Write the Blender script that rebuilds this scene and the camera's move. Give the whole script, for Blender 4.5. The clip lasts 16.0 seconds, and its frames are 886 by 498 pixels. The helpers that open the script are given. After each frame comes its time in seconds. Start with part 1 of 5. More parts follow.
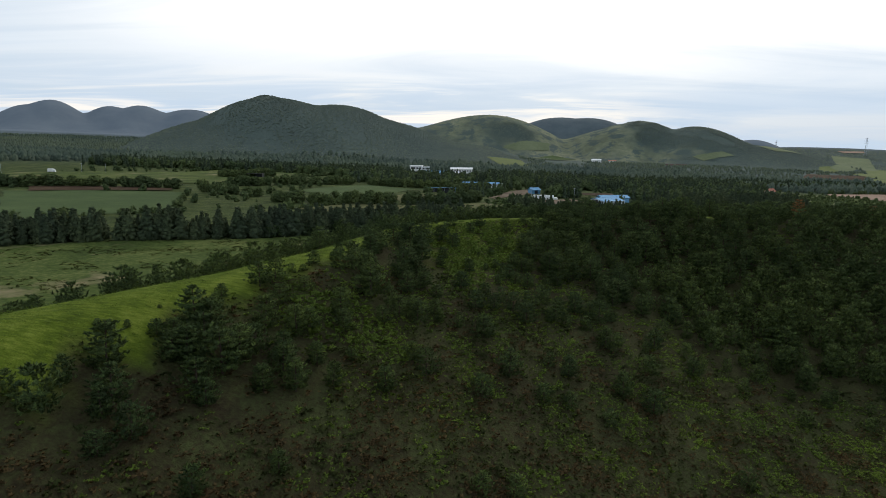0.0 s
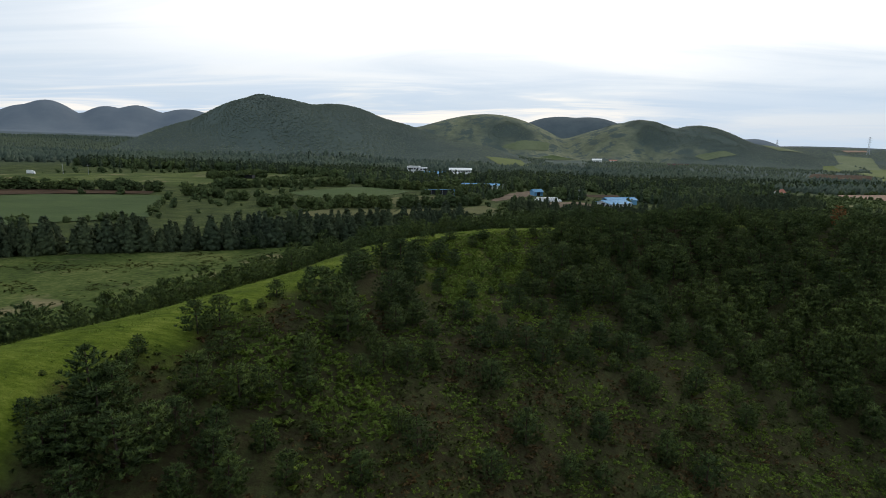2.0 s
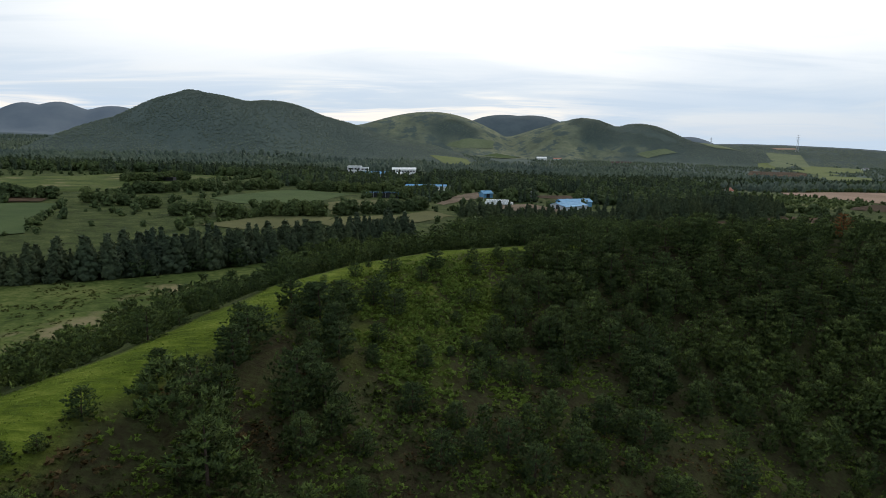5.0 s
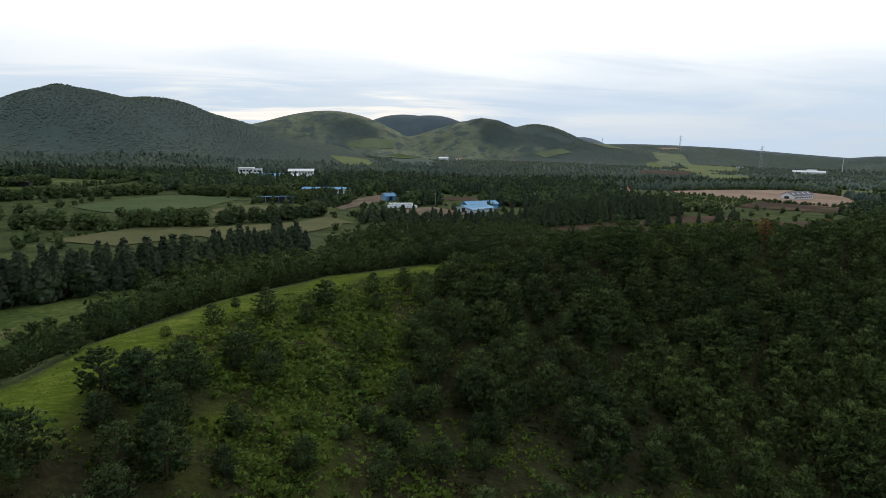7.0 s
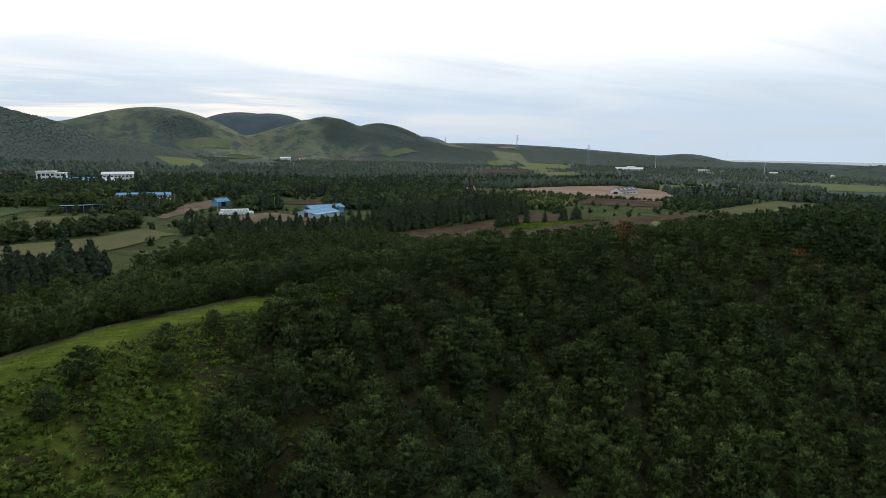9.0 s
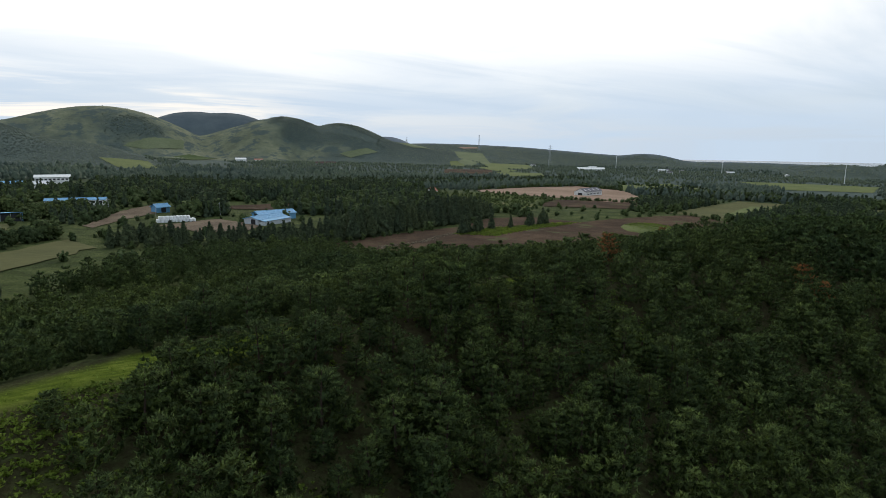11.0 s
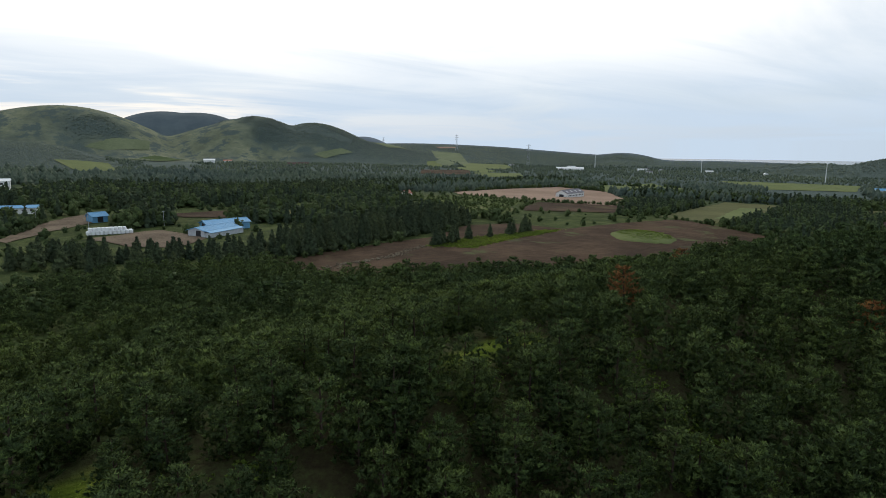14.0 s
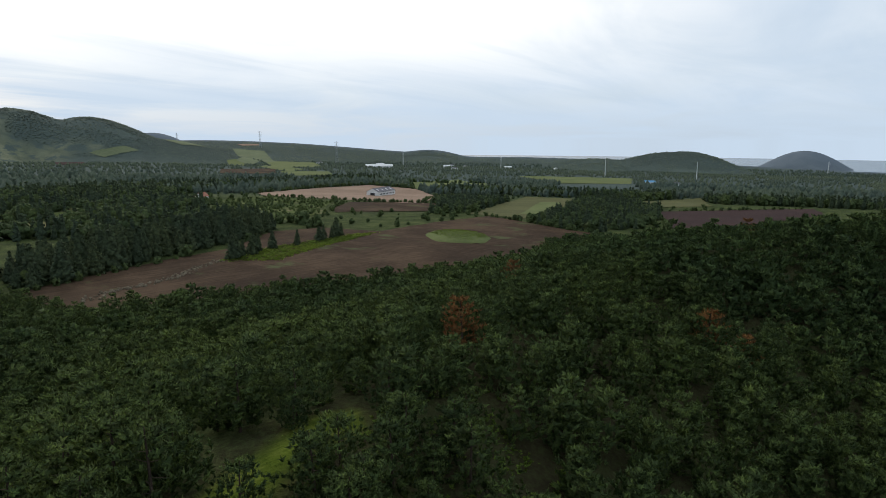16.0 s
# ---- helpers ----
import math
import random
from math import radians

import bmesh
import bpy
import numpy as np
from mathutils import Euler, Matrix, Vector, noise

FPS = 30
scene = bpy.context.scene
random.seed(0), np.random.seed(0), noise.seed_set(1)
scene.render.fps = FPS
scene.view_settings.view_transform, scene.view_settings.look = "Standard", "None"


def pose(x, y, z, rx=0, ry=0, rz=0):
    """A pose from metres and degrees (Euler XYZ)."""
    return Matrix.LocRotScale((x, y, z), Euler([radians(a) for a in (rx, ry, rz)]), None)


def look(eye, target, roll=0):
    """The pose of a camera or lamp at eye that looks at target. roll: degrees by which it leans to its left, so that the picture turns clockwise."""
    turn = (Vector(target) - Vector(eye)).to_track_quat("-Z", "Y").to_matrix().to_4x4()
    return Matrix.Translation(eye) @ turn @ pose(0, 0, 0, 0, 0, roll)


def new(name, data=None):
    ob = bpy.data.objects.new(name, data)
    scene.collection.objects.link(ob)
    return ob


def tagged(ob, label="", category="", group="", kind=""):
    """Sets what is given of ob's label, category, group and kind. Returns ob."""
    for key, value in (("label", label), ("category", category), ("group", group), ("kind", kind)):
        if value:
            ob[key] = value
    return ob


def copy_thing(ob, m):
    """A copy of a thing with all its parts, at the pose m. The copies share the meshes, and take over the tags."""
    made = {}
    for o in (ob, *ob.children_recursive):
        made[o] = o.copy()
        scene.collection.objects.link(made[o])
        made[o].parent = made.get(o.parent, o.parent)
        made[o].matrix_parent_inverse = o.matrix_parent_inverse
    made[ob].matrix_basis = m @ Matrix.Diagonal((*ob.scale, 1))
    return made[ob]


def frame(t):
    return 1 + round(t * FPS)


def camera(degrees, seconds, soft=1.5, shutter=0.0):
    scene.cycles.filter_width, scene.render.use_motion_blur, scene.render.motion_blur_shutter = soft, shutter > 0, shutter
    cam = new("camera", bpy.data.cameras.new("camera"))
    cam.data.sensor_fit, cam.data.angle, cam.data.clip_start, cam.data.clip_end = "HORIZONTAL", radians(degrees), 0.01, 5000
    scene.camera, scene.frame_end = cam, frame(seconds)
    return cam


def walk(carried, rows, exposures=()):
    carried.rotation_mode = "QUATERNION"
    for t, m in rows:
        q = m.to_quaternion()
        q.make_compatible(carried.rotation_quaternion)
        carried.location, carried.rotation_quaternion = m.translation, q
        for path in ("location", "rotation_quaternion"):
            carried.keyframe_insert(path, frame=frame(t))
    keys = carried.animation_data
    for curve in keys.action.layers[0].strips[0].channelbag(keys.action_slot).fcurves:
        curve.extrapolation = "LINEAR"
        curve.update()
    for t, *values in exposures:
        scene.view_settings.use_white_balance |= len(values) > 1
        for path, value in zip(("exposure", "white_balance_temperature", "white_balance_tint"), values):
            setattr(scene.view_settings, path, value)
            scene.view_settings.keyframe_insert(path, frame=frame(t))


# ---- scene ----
cam = camera(71.74, 16.0, soft=0.85)
PATH = [
    # seconds, x, y, z, yaw, pitch, roll
    (0.0, 0.00, -0.00, 60.00, -0.02, -9.95, 0.53),
    (0.5, -0.03, 5.51, 60.03, -0.09, -9.96, 0.51),
    (1.0, -0.01, 11.07, 60.06, -0.13, -9.97, 0.50),
    (1.5, 0.08, 16.66, 60.06, -0.16, -9.99, 0.49),
    (2.0, 0.21, 22.25, 60.05, -0.15, -9.98, 0.45),
    (2.5, 0.40, 27.83, 60.03, -0.11, -10.00, 0.44),
    (3.0, 0.58, 33.45, 60.02, -0.08, -10.01, 0.41),
    (5.5, 1.77, 62.25, 60.15, -7.08, -10.12, 0.39),
    (6.0, 2.61, 67.77, 60.13, -8.74, -10.09, 0.41),
    (6.5, 3.62, 73.15, 60.12, -11.35, -10.08, 0.46),
    (7.0, 4.93, 78.37, 60.15, -14.45, -10.06, 0.46),
    (7.5, 6.51, 83.46, 60.17, -18.05, -10.04, 0.47),
    (8.0, 8.39, 88.39, 60.17, -22.11, -10.04, 0.48),
    (8.5, 10.57, 93.24, 60.14, -25.59, -10.03, 0.47),
    (9.0, 12.98, 98.02, 60.08, -28.66, -10.01, 0.47),
    (9.5, 15.57, 102.83, 60.01, -30.79, -10.01, 0.49),
    (12.0, 31.91, 125.58, 60.11, -32.26, -9.95, 0.43),
    (12.5, 35.36, 130.07, 60.10, -32.19, -9.92, 0.38),
    (13.0, 38.82, 134.54, 60.07, -32.22, -9.94, 0.30),
    (13.5, 42.24, 139.00, 60.08, -32.98, -9.94, 0.27),
    (14.0, 45.72, 143.44, 60.15, -34.16, -9.98, 0.24),
    (14.5, 49.38, 147.85, 60.22, -36.65, -10.02, 0.26),
    (15.0, 53.20, 152.15, 60.24, -40.66, -10.06, 0.26),
    (15.5, 57.17, 156.29, 60.22, -46.33, -10.10, 0.31),
    (16.0, 61.53, 160.22, 60.22, -51.74, -10.16, 0.34),
]
walk(cam, [(t, pose(x, y, z, 90 + pitch, 0, yaw) @ pose(0, 0, 0, 0, 0, roll)) for t, x, y, z, yaw, pitch, roll in PATH],
     exposures=[(0.0, 0.0), (16.0, 0.0)])

# ---- sky and sun ----
SUN_AZ, SUN_EL = radians(20), radians(30)          # azimuth clockwise from +y
world = bpy.data.worlds.new("overcast_sky")
scene.world = world
world.use_nodes = True
wn, wl = world.node_tree.nodes, world.node_tree.links
wn.clear()


def wnode(kind, **vals):
    n = wn.new(kind)
    for k, v in vals.items():
        n.inputs[k].default_value = v
    return n


sky = wn.new("ShaderNodeTexSky")
sky.sky_type, sky.sun_disc = "NISHITA", False
sky.sun_elevation, sky.sun_rotation = SUN_EL, SUN_AZ
sky.altitude, sky.air_density, sky.dust_density, sky.ozone_density = 250, 1.0, 2.0, 1.5
coord = wn.new("ShaderNodeTexCoord")
sep = wn.new("ShaderNodeSeparateXYZ")
wl.new(coord.outputs["Generated"], sep.inputs[0])
# cloud deck: the view ray is laid onto a flat layer, so that the cloud bands get thinner towards the horizon
lift = wn.new("ShaderNodeMath"); lift.operation = "ADD"; lift.inputs[1].default_value = 0.10
low = wn.new("ShaderNodeMath"); low.operation = "MAXIMUM"; low.inputs[1].default_value = 0.0
wl.new(sep.outputs[2], low.inputs[0]); wl.new(low.outputs[0], lift.inputs[0])
divx = wn.new("ShaderNodeMath"); divx.operation = "DIVIDE"
divy = wn.new("ShaderNodeMath"); divy.operation = "DIVIDE"
wl.new(sep.outputs[0], divx.inputs[0]); wl.new(lift.outputs[0], divx.inputs[1])
wl.new(sep.outputs[1], divy.inputs[0]); wl.new(lift.outputs[0], divy.inputs[1])
deck = wn.new("ShaderNodeCombineXYZ")
wl.new(divx.outputs[0], deck.inputs[0]); wl.new(divy.outputs[0], deck.inputs[1])
cloud = wnode("ShaderNodeTexNoise", Scale=0.55, Detail=7.0, Roughness=0.55, Distortion=0.6)
wl.new(deck.outputs[0], cloud.inputs["Vector"])
cover = wn.new("ShaderNodeMapRange")
cover.inputs["From Min"].default_value, cover.inputs["From Max"].default_value = 0.36, 0.60
cover.inputs["To Min"].default_value, cover.inputs["To Max"].default_value = 0.9, 1.0
wl.new(cloud.outputs[0], cover.inputs[0])
# the cloud is brightest high up, on the side where the sun stands behind it
sun_way = Vector((math.sin(SUN_AZ) * math.cos(SUN_EL), math.cos(SUN_AZ) * math.cos(SUN_EL), math.sin(SUN_EL)))


def span(value, a, b, lo=0.0, hi=1.0):
    n = wn.new("ShaderNodeMapRange")
    n.interpolation_type = "SMOOTHSTEP"
    n.inputs["From Min"].default_value, n.inputs["From Max"].default_value = a, b
    n.inputs["To Min"].default_value, n.inputs["To Max"].default_value = lo, hi
    wl.new(value, n.inputs[0])
    return n.outputs[0]


def times(a, b):
    n = wn.new("ShaderNodeMath")
    n.operation = "MULTIPLY"
    for sock, v in ((n.inputs[0], a), (n.inputs[1], b)):
        if isinstance(v, float):
            sock.default_value = v
        else:
            wl.new(v, sock)
    return n.outputs[0]


def toward(way):
    n = wn.new("ShaderNodeVectorMath")
    n.operation = "DOT_PRODUCT"
    n.inputs[1].default_value = way
    wl.new(coord.outputs["Generated"], n.inputs[0])
    return n.outputs["Value"]


def blended(fac, a, b):
    n = wn.new("ShaderNodeMix")
    n.data_type = "RGBA"
    wl.new(fac, n.inputs[0])
    for sock, v in ((n.inputs[6], a), (n.inputs[7], b)):
        if isinstance(v, tuple):
            sock.default_value = v
        else:
            wl.new(v, sock)
    return n.outputs[2]


streaks = wnode("ShaderNodeTexNoise", Scale=0.8, Detail=5.0, Roughness=0.55, Distortion=0.9)
stretch = wn.new("ShaderNodeMapping")
stretch.inputs["Rotation"].default_value, stretch.inputs["Scale"].default_value = (0, 0, 0.35), (0.45, 1.15, 1.0)
wl.new(deck.outputs[0], stretch.inputs[0]); wl.new(stretch.outputs[0], streaks.inputs["Vector"])
high = times(times(span(sep.outputs[2], 0.05, 0.20), span(toward((math.sin(SUN_AZ), math.cos(SUN_AZ), 0.0)), 0.38, 0.88)), span(streaks.outputs[0], 0.30, 0.56, 0.62, 1.0))
grey_cloud = blended(times(span(streaks.outputs[0], 0.28, 0.76), span(sep.outputs[2], 0.01, 0.10)), (5.8, 7.0, 8.4, 1), (7.3, 8.2, 9.2, 1))
cream = times(times(span(streaks.outputs[0], 0.46, 0.62), span(sep.outputs[2], 0.13, 0.03)), span(toward((-0.2, 0.98, 0.0)), 0.80, 0.97))
horizon_cloud = blended(cream, grey_cloud, (10.5, 10.0, 9.3, 1))
cloud_light = blended(high, horizon_cloud, (12.6, 12.4, 12.0, 1))
sky_light = blended(cover.outputs[0], sky.outputs[0], cloud_light)
back = wnode("ShaderNodeBackground", Strength=0.10)
out = wn.new("ShaderNodeOutputWorld")
wl.new(sky_light, back.inputs[0]); wl.new(back.outputs[0], out.inputs[0])

sun_data = bpy.data.lights.new("sun", "SUN")
sun_data.energy, sun_data.angle, sun_data.color = 1.05, radians(14), (1.0, 0.92, 0.80)
sun = new("sun", sun_data)
sun.matrix_world = look(sun_way * 100, (0, 0, 0))


# ---- materials ----
def material(name, rough=0.9, spec=0.2):
    m = bpy.data.materials.new(name)
    m.use_nodes = True
    p = m.node_tree.nodes["Principled BSDF"]
    p.inputs["Roughness"].default_value = rough
    p.inputs["Specular IOR Level"].default_value = spec
    return m, m.node_tree.nodes, m.node_tree.links, p


def place_of(nodes, links, scale=1.0):
    g = nodes.new("ShaderNodeNewGeometry")
    return g.outputs["Position"]


def ramp(nodes, links, value, stops):
    r = nodes.new("ShaderNodeValToRGB")
    r.color_ramp.elements[0].position, r.color_ramp.elements[0].color = stops[0][0], (*stops[0][1], 1)
    r.color_ramp.elements[1].position, r.color_ramp.elements[1].color = stops[-1][0], (*stops[-1][1], 1)
    for at, c in stops[1:-1]:
        e = r.color_ramp.elements.new(at)
        e.color = (*c, 1)
    links.new(value, r.inputs[0])
    return r.outputs[0]


def noise_of(nodes, links, pos, scale, detail=4.0, rough=0.6, stretch=None):
    n = nodes.new("ShaderNodeTexNoise")
    n.inputs["Scale"].default_value, n.inputs["Detail"].default_value, n.inputs["Roughness"].default_value = scale, detail, rough
    if stretch:
        mp = nodes.new("ShaderNodeMapping")
        mp.inputs["Rotation"].default_value = (0, 0, stretch[0])
        mp.inputs["Scale"].default_value = (stretch[1], stretch[2], 1)
        links.new(pos, mp.inputs[0])
        pos = mp.outputs[0]
    links.new(pos, n.inputs["Vector"])
    return n.outputs[0]


def mixed(nodes, links, fac, a, b, mode="MIX"):
    m = nodes.new("ShaderNodeMix")
    m.data_type, m.blend_type = "RGBA", mode
    for sock, v in ((m.inputs[0], fac), (m.inputs[6], a), (m.inputs[7], b)):
        if isinstance(v, (int, float)):
            sock.default_value = v
        elif isinstance(v, tuple):
            sock.default_value = (*v, 1)
        else:
            links.new(v, sock)
    return m.outputs[2]


def bumped(nodes, links, p, height, strength, distance):
    b = nodes.new("ShaderNodeBump")
    b.inputs["Strength"].default_value, b.inputs["Distance"].default_value = strength, distance
    links.new(height, b.inputs["Height"])
    links.new(b.outputs[0], p.inputs["Normal"])


def earth(name, stops, fine, coarse, stretch=None, bump=0.4, patch=None):
    """Soil or grass: a coarse and a fine noise between colours, with a relief."""
    m, n, l, p = material(name, 0.95, 0.04)
    pos = place_of(n, l)
    a = noise_of(n, l, pos, coarse, 5)
    b = noise_of(n, l, pos, fine, 4, 0.7, stretch)
    c = mixed(n, l, 0.5, a, b)
    col = ramp(n, l, c, stops)
    if patch:
        pm = ramp(n, l, noise_of(n, l, pos, patch[0], 5, 0.65), [(patch[1], (0, 0, 0)), (patch[1] + 0.1, (1, 1, 1))])
        col = mixed(n, l, pm, col, patch[2])
    l.new(col, p.inputs["Base Color"])
    bumped(n, l, p, b, bump, 0.3)
    return m


def foliage(name, dark, mid, light, through_light=0.2, big=0.02, clump=1.1):
    """Leaves: colour varies over the wood, from tree to tree, from clump to clump and from leaf to leaf."""
    m, n, l, p = material(name, 0.8, 0.06)
    g = n.new("ShaderNodeNewGeometry")
    o = n.new("ShaderNodeObjectInfo")
    pos = g.outputs["Position"]
    stand_ = noise_of(n, l, pos, big, 3)
    tuft_ = noise_of(n, l, pos, clump, 2, 0.5)
    leaf_ = noise_of(n, l, pos, clump * 7, 4, 0.75)
    col = ramp(n, l, mixed(n, l, 0.62, tuft_, leaf_), [(0.39, dark), (0.5, mid), (0.61, light)])
    tone = ramp(n, l, stand_, [(0.35, (0.84, 0.87, 0.90)), (0.65, (1.20, 1.15, 0.96))])
    col = mixed(n, l, 1.0, col, tone, "MULTIPLY")
    own = ramp(n, l, o.outputs["Random"], [(0.0, (0.84, 0.87, 0.88)), (1.0, (1.18, 1.13, 1.02))])
    col = mixed(n, l, 1.0, col, own, "MULTIPLY")
    l.new(col, p.inputs["Base Color"])
    tr = n.new("ShaderNodeBsdfTranslucent")
    l.new(col, tr.inputs[0])
    mx = n.new("ShaderNodeMixShader")
    mx.inputs[0].default_value = through_light
    l.new(p.outputs[0], mx.inputs[1]); l.new(tr.outputs[0], mx.inputs[2])
    l.new(mx.outputs[0], n["Material Output"].inputs[0])
    return m


def plain(name, colour, rough=0.6, metal=0.0, wear=0.25, scale=0.6):
    """Paint, metal sheet or plaster with stains at two scales."""
    m, n, l, p = material(name, rough, 0.4)
    pos = place_of(n, l)
    a = mixed(n, l, 0.5, noise_of(n, l, pos, scale, 5), noise_of(n, l, pos, scale * 9, 3))
    dark = tuple(c * (1 - wear) for c in colour)
    l.new(ramp(n, l, a, [(0.35, dark), (0.62, colour)]), p.inputs["Base Color"])
    p.inputs["Metallic"].default_value = metal
    return m


PINE = foliage("pine_needles", (0.032, 0.048, 0.026), (0.058, 0.090, 0.038), (0.132, 0.190, 0.060), 0.30)
RUST = foliage("dead_pine_needles", (0.10, 0.047, 0.021), (0.20, 0.100, 0.042), (0.34, 0.19, 0.080), 0.3)
CEDAR = foliage("cedar_needles", (0.036, 0.050, 0.033), (0.058, 0.080, 0.050), (0.100, 0.130, 0.072), 0.28)
BROAD = foliage("broad_leaves", (0.042, 0.060, 0.028), (0.070, 0.098, 0.042), (0.122, 0.158, 0.064), 0.28)
FERN = foliage("fern_leaves", (0.062, 0.096, 0.018), (0.118, 0.172, 0.030), (0.215, 0.29, 0.060), 0.40, 0.05)
BRAMBLE = foliage("bramble_leaves", (0.030, 0.036, 0.014), (0.048, 0.060, 0.020), (0.084, 0.098, 0.032), 0.3, 0.05)
BRACKEN = foliage("brown_bracken", (0.050, 0.034, 0.017), (0.084, 0.056, 0.027), (0.125, 0.092, 0.042), 0.3, 0.05)
# Two leaf colours greyed and blued: air haze painted in for distant woods.
HAZED_FAR_WOOD = foliage("hazed_distant_wood", (0.076, 0.100, 0.090), (0.096, 0.122, 0.104), (0.120, 0.148, 0.118), 0.15, 0.006, 0.12)
HAZED_MID_WOOD = foliage("hazed_plain_leaves", (0.060, 0.082, 0.067), (0.086, 0.112, 0.088), (0.120, 0.150, 0.108), 0.2, 0.008, 0.3)
BARK, n_, l_, p_ = material("bark", 0.95, 0.1)
l_.new(ramp(n_, l_, noise_of(n_, l_, place_of(n_, l_), 6.0, 5), [(0.3, (0.035, 0.026, 0.020)), (0.7, (0.085, 0.062, 0.045))]), p_.inputs["Base Color"])

GROUND, n_, l_, p_ = material("land", 0.95, 0.03)
pos_ = place_of(n_, l_)
fine_ = noise_of(n_, l_, pos_, 1.6, 5, 0.7)
mid_ = noise_of(n_, l_, pos_, 0.11, 5, 0.65)
wide_ = noise_of(n_, l_, pos_, 0.009, 5, 0.6)
floor_ = ramp(n_, l_, mixed(n_, l_, 0.5, fine_, mid_), [(0.40, (0.026, 0.035, 0.014)), (0.50, (0.048, 0.064, 0.021)), (0.60, (0.090, 0.104, 0.036))])
scrub_ = ramp(n_, l_, mixed(n_, l_, 0.4, fine_, mid_), [(0.38, (0.030, 0.022, 0.013)), (0.48, (0.038, 0.036, 0.016)), (0.60, (0.052, 0.060, 0.022))])
sward_ = ramp(n_, l_, mixed(n_, l_, 0.5, noise_of(n_, l_, pos_, 1.1, 6, 0.75, (-0.6, 0.35, 1.5)), noise_of(n_, l_, pos_, 0.2, 5, 0.7)), [(0.38, (0.040, 0.060, 0.008)), (0.5, (0.082, 0.114, 0.012)), (0.62, (0.155, 0.182, 0.030))])
# Far canopy and hill grass run blue-grey, with haze put into their colour.
hazed_canopy_ = ramp(n_, l_, mixed(n_, l_, 0.5, noise_of(n_, l_, pos_, 0.12, 4, 0.8), wide_), [(0.36, (0.060, 0.079, 0.071)), (0.55, (0.079, 0.101, 0.087)), (0.70, (0.100, 0.125, 0.100))])
hazed_pasture_ = ramp(n_, l_, mixed(n_, l_, 0.5, noise_of(n_, l_, pos_, 0.05, 6, 0.75), wide_), [(0.40, (0.104, 0.116, 0.076)), (0.5, (0.150, 0.160, 0.100)), (0.60, (0.200, 0.204, 0.130))])
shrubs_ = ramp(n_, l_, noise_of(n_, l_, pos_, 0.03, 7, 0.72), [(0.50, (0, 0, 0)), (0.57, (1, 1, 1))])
hazed_pasture_ = mixed(n_, l_, shrubs_, hazed_pasture_, hazed_canopy_)
# Haze put into the base colour: the farther the land, the paler and bluer.
remote_haze_ = ramp(n_, l_, noise_of(n_, l_, pos_, 0.012, 6, 0.7), [(0.35, (0.072, 0.092, 0.102)), (0.65, (0.098, 0.120, 0.128))])
horizon_haze_ = ramp(n_, l_, noise_of(n_, l_, pos_, 0.006, 6, 0.7), [(0.35, (0.118, 0.142, 0.168)), (0.65, (0.142, 0.166, 0.188))])


def mask_(name):
    a = n_.new("ShaderNodeAttribute")
    a.attribute_name = name
    return a.outputs["Fac"]


col_ = mixed(n_, l_, mask_("scrub"), floor_, scrub_)
col_ = mixed(n_, l_, mask_("sward"), col_, sward_)
col_ = mixed(n_, l_, mask_("canopy"), col_, hazed_canopy_)
col_ = mixed(n_, l_, mask_("pasture"), col_, hazed_pasture_)
col_ = mixed(n_, l_, mask_("remote"), col_, remote_haze_)
col_ = mixed(n_, l_, mask_("horizon"), col_, horizon_haze_)
l_.new(col_, p_.inputs["Base Color"])
bumped(n_, l_, p_, mixed(n_, l_, 0.5, fine_, noise_of(n_, l_, pos_, 0.15, 5, 0.8)), 0.7, 1.2)

WATER, n_, l_, p_ = material("sea_water", 0.25, 0.5)
p_.inputs["Base Color"].default_value = (0.05, 0.09, 0.12, 1)
bumped(n_, l_, p_, noise_of(n_, l_, place_of(n_, l_), 0.05, 6, 0.7), 0.3, 2.0)

CROP = earth("green_crop", [(0.38, (0.042, 0.064, 0.024)), (0.62, (0.074, 0.102, 0.038))], 1.2, 0.03, (0.5, 0.1, 1.6), 0.5)
MEADOW = earth("meadow_grass", [(0.40, (0.032, 0.048, 0.012)), (0.5, (0.058, 0.080, 0.019)), (0.60, (0.104, 0.118, 0.036))], 0.7, 0.05, None, 0.5, (0.035, 0.56, (0.17, 0.145, 0.075)))
OLIVE = earth("dry_grass", [(0.36, (0.072, 0.076, 0.032)), (0.64, (0.120, 0.115, 0.048))], 0.7, 0.03, (0.9, 0.3, 1.5), 0.4)
PALE_GRASS = earth("pale_hill_grass", [(0.36, (0.104, 0.124, 0.066)), (0.64, (0.160, 0.178, 0.098))], 0.2, 0.02)
LIME = earth("bright_pasture", [(0.36, (0.092, 0.112, 0.042)), (0.64, (0.150, 0.168, 0.066))], 0.7, 0.03)
PLOUGH = earth("ploughed_soil", [(0.41, (0.032, 0.020, 0.013)), (0.5, (0.054, 0.034, 0.021)), (0.59, (0.086, 0.055, 0.034))], 0.8, 0.03, (0.7, 0.15, 1.8), 0.6, (0.05, 0.60, (0.075, 0.085, 0.035)))
PINK = earth("pale_bare_soil", [(0.36, (0.20, 0.135, 0.095)), (0.64, (0.31, 0.215, 0.155))], 0.8, 0.02, (0.4, 0.15, 1.8), 0.4)
MAROON = earth("dark_red_soil", [(0.36, (0.034, 0.021, 0.020)), (0.64, (0.062, 0.036, 0.032))], 0.8, 0.03, (-0.7, 0.15, 1.8), 0.5)
YARD = earth("trodden_yard", [(0.36, (0.075, 0.054, 0.038)), (0.64, (0.19, 0.145, 0.10))], 0.9, 0.06, None, 0.4)
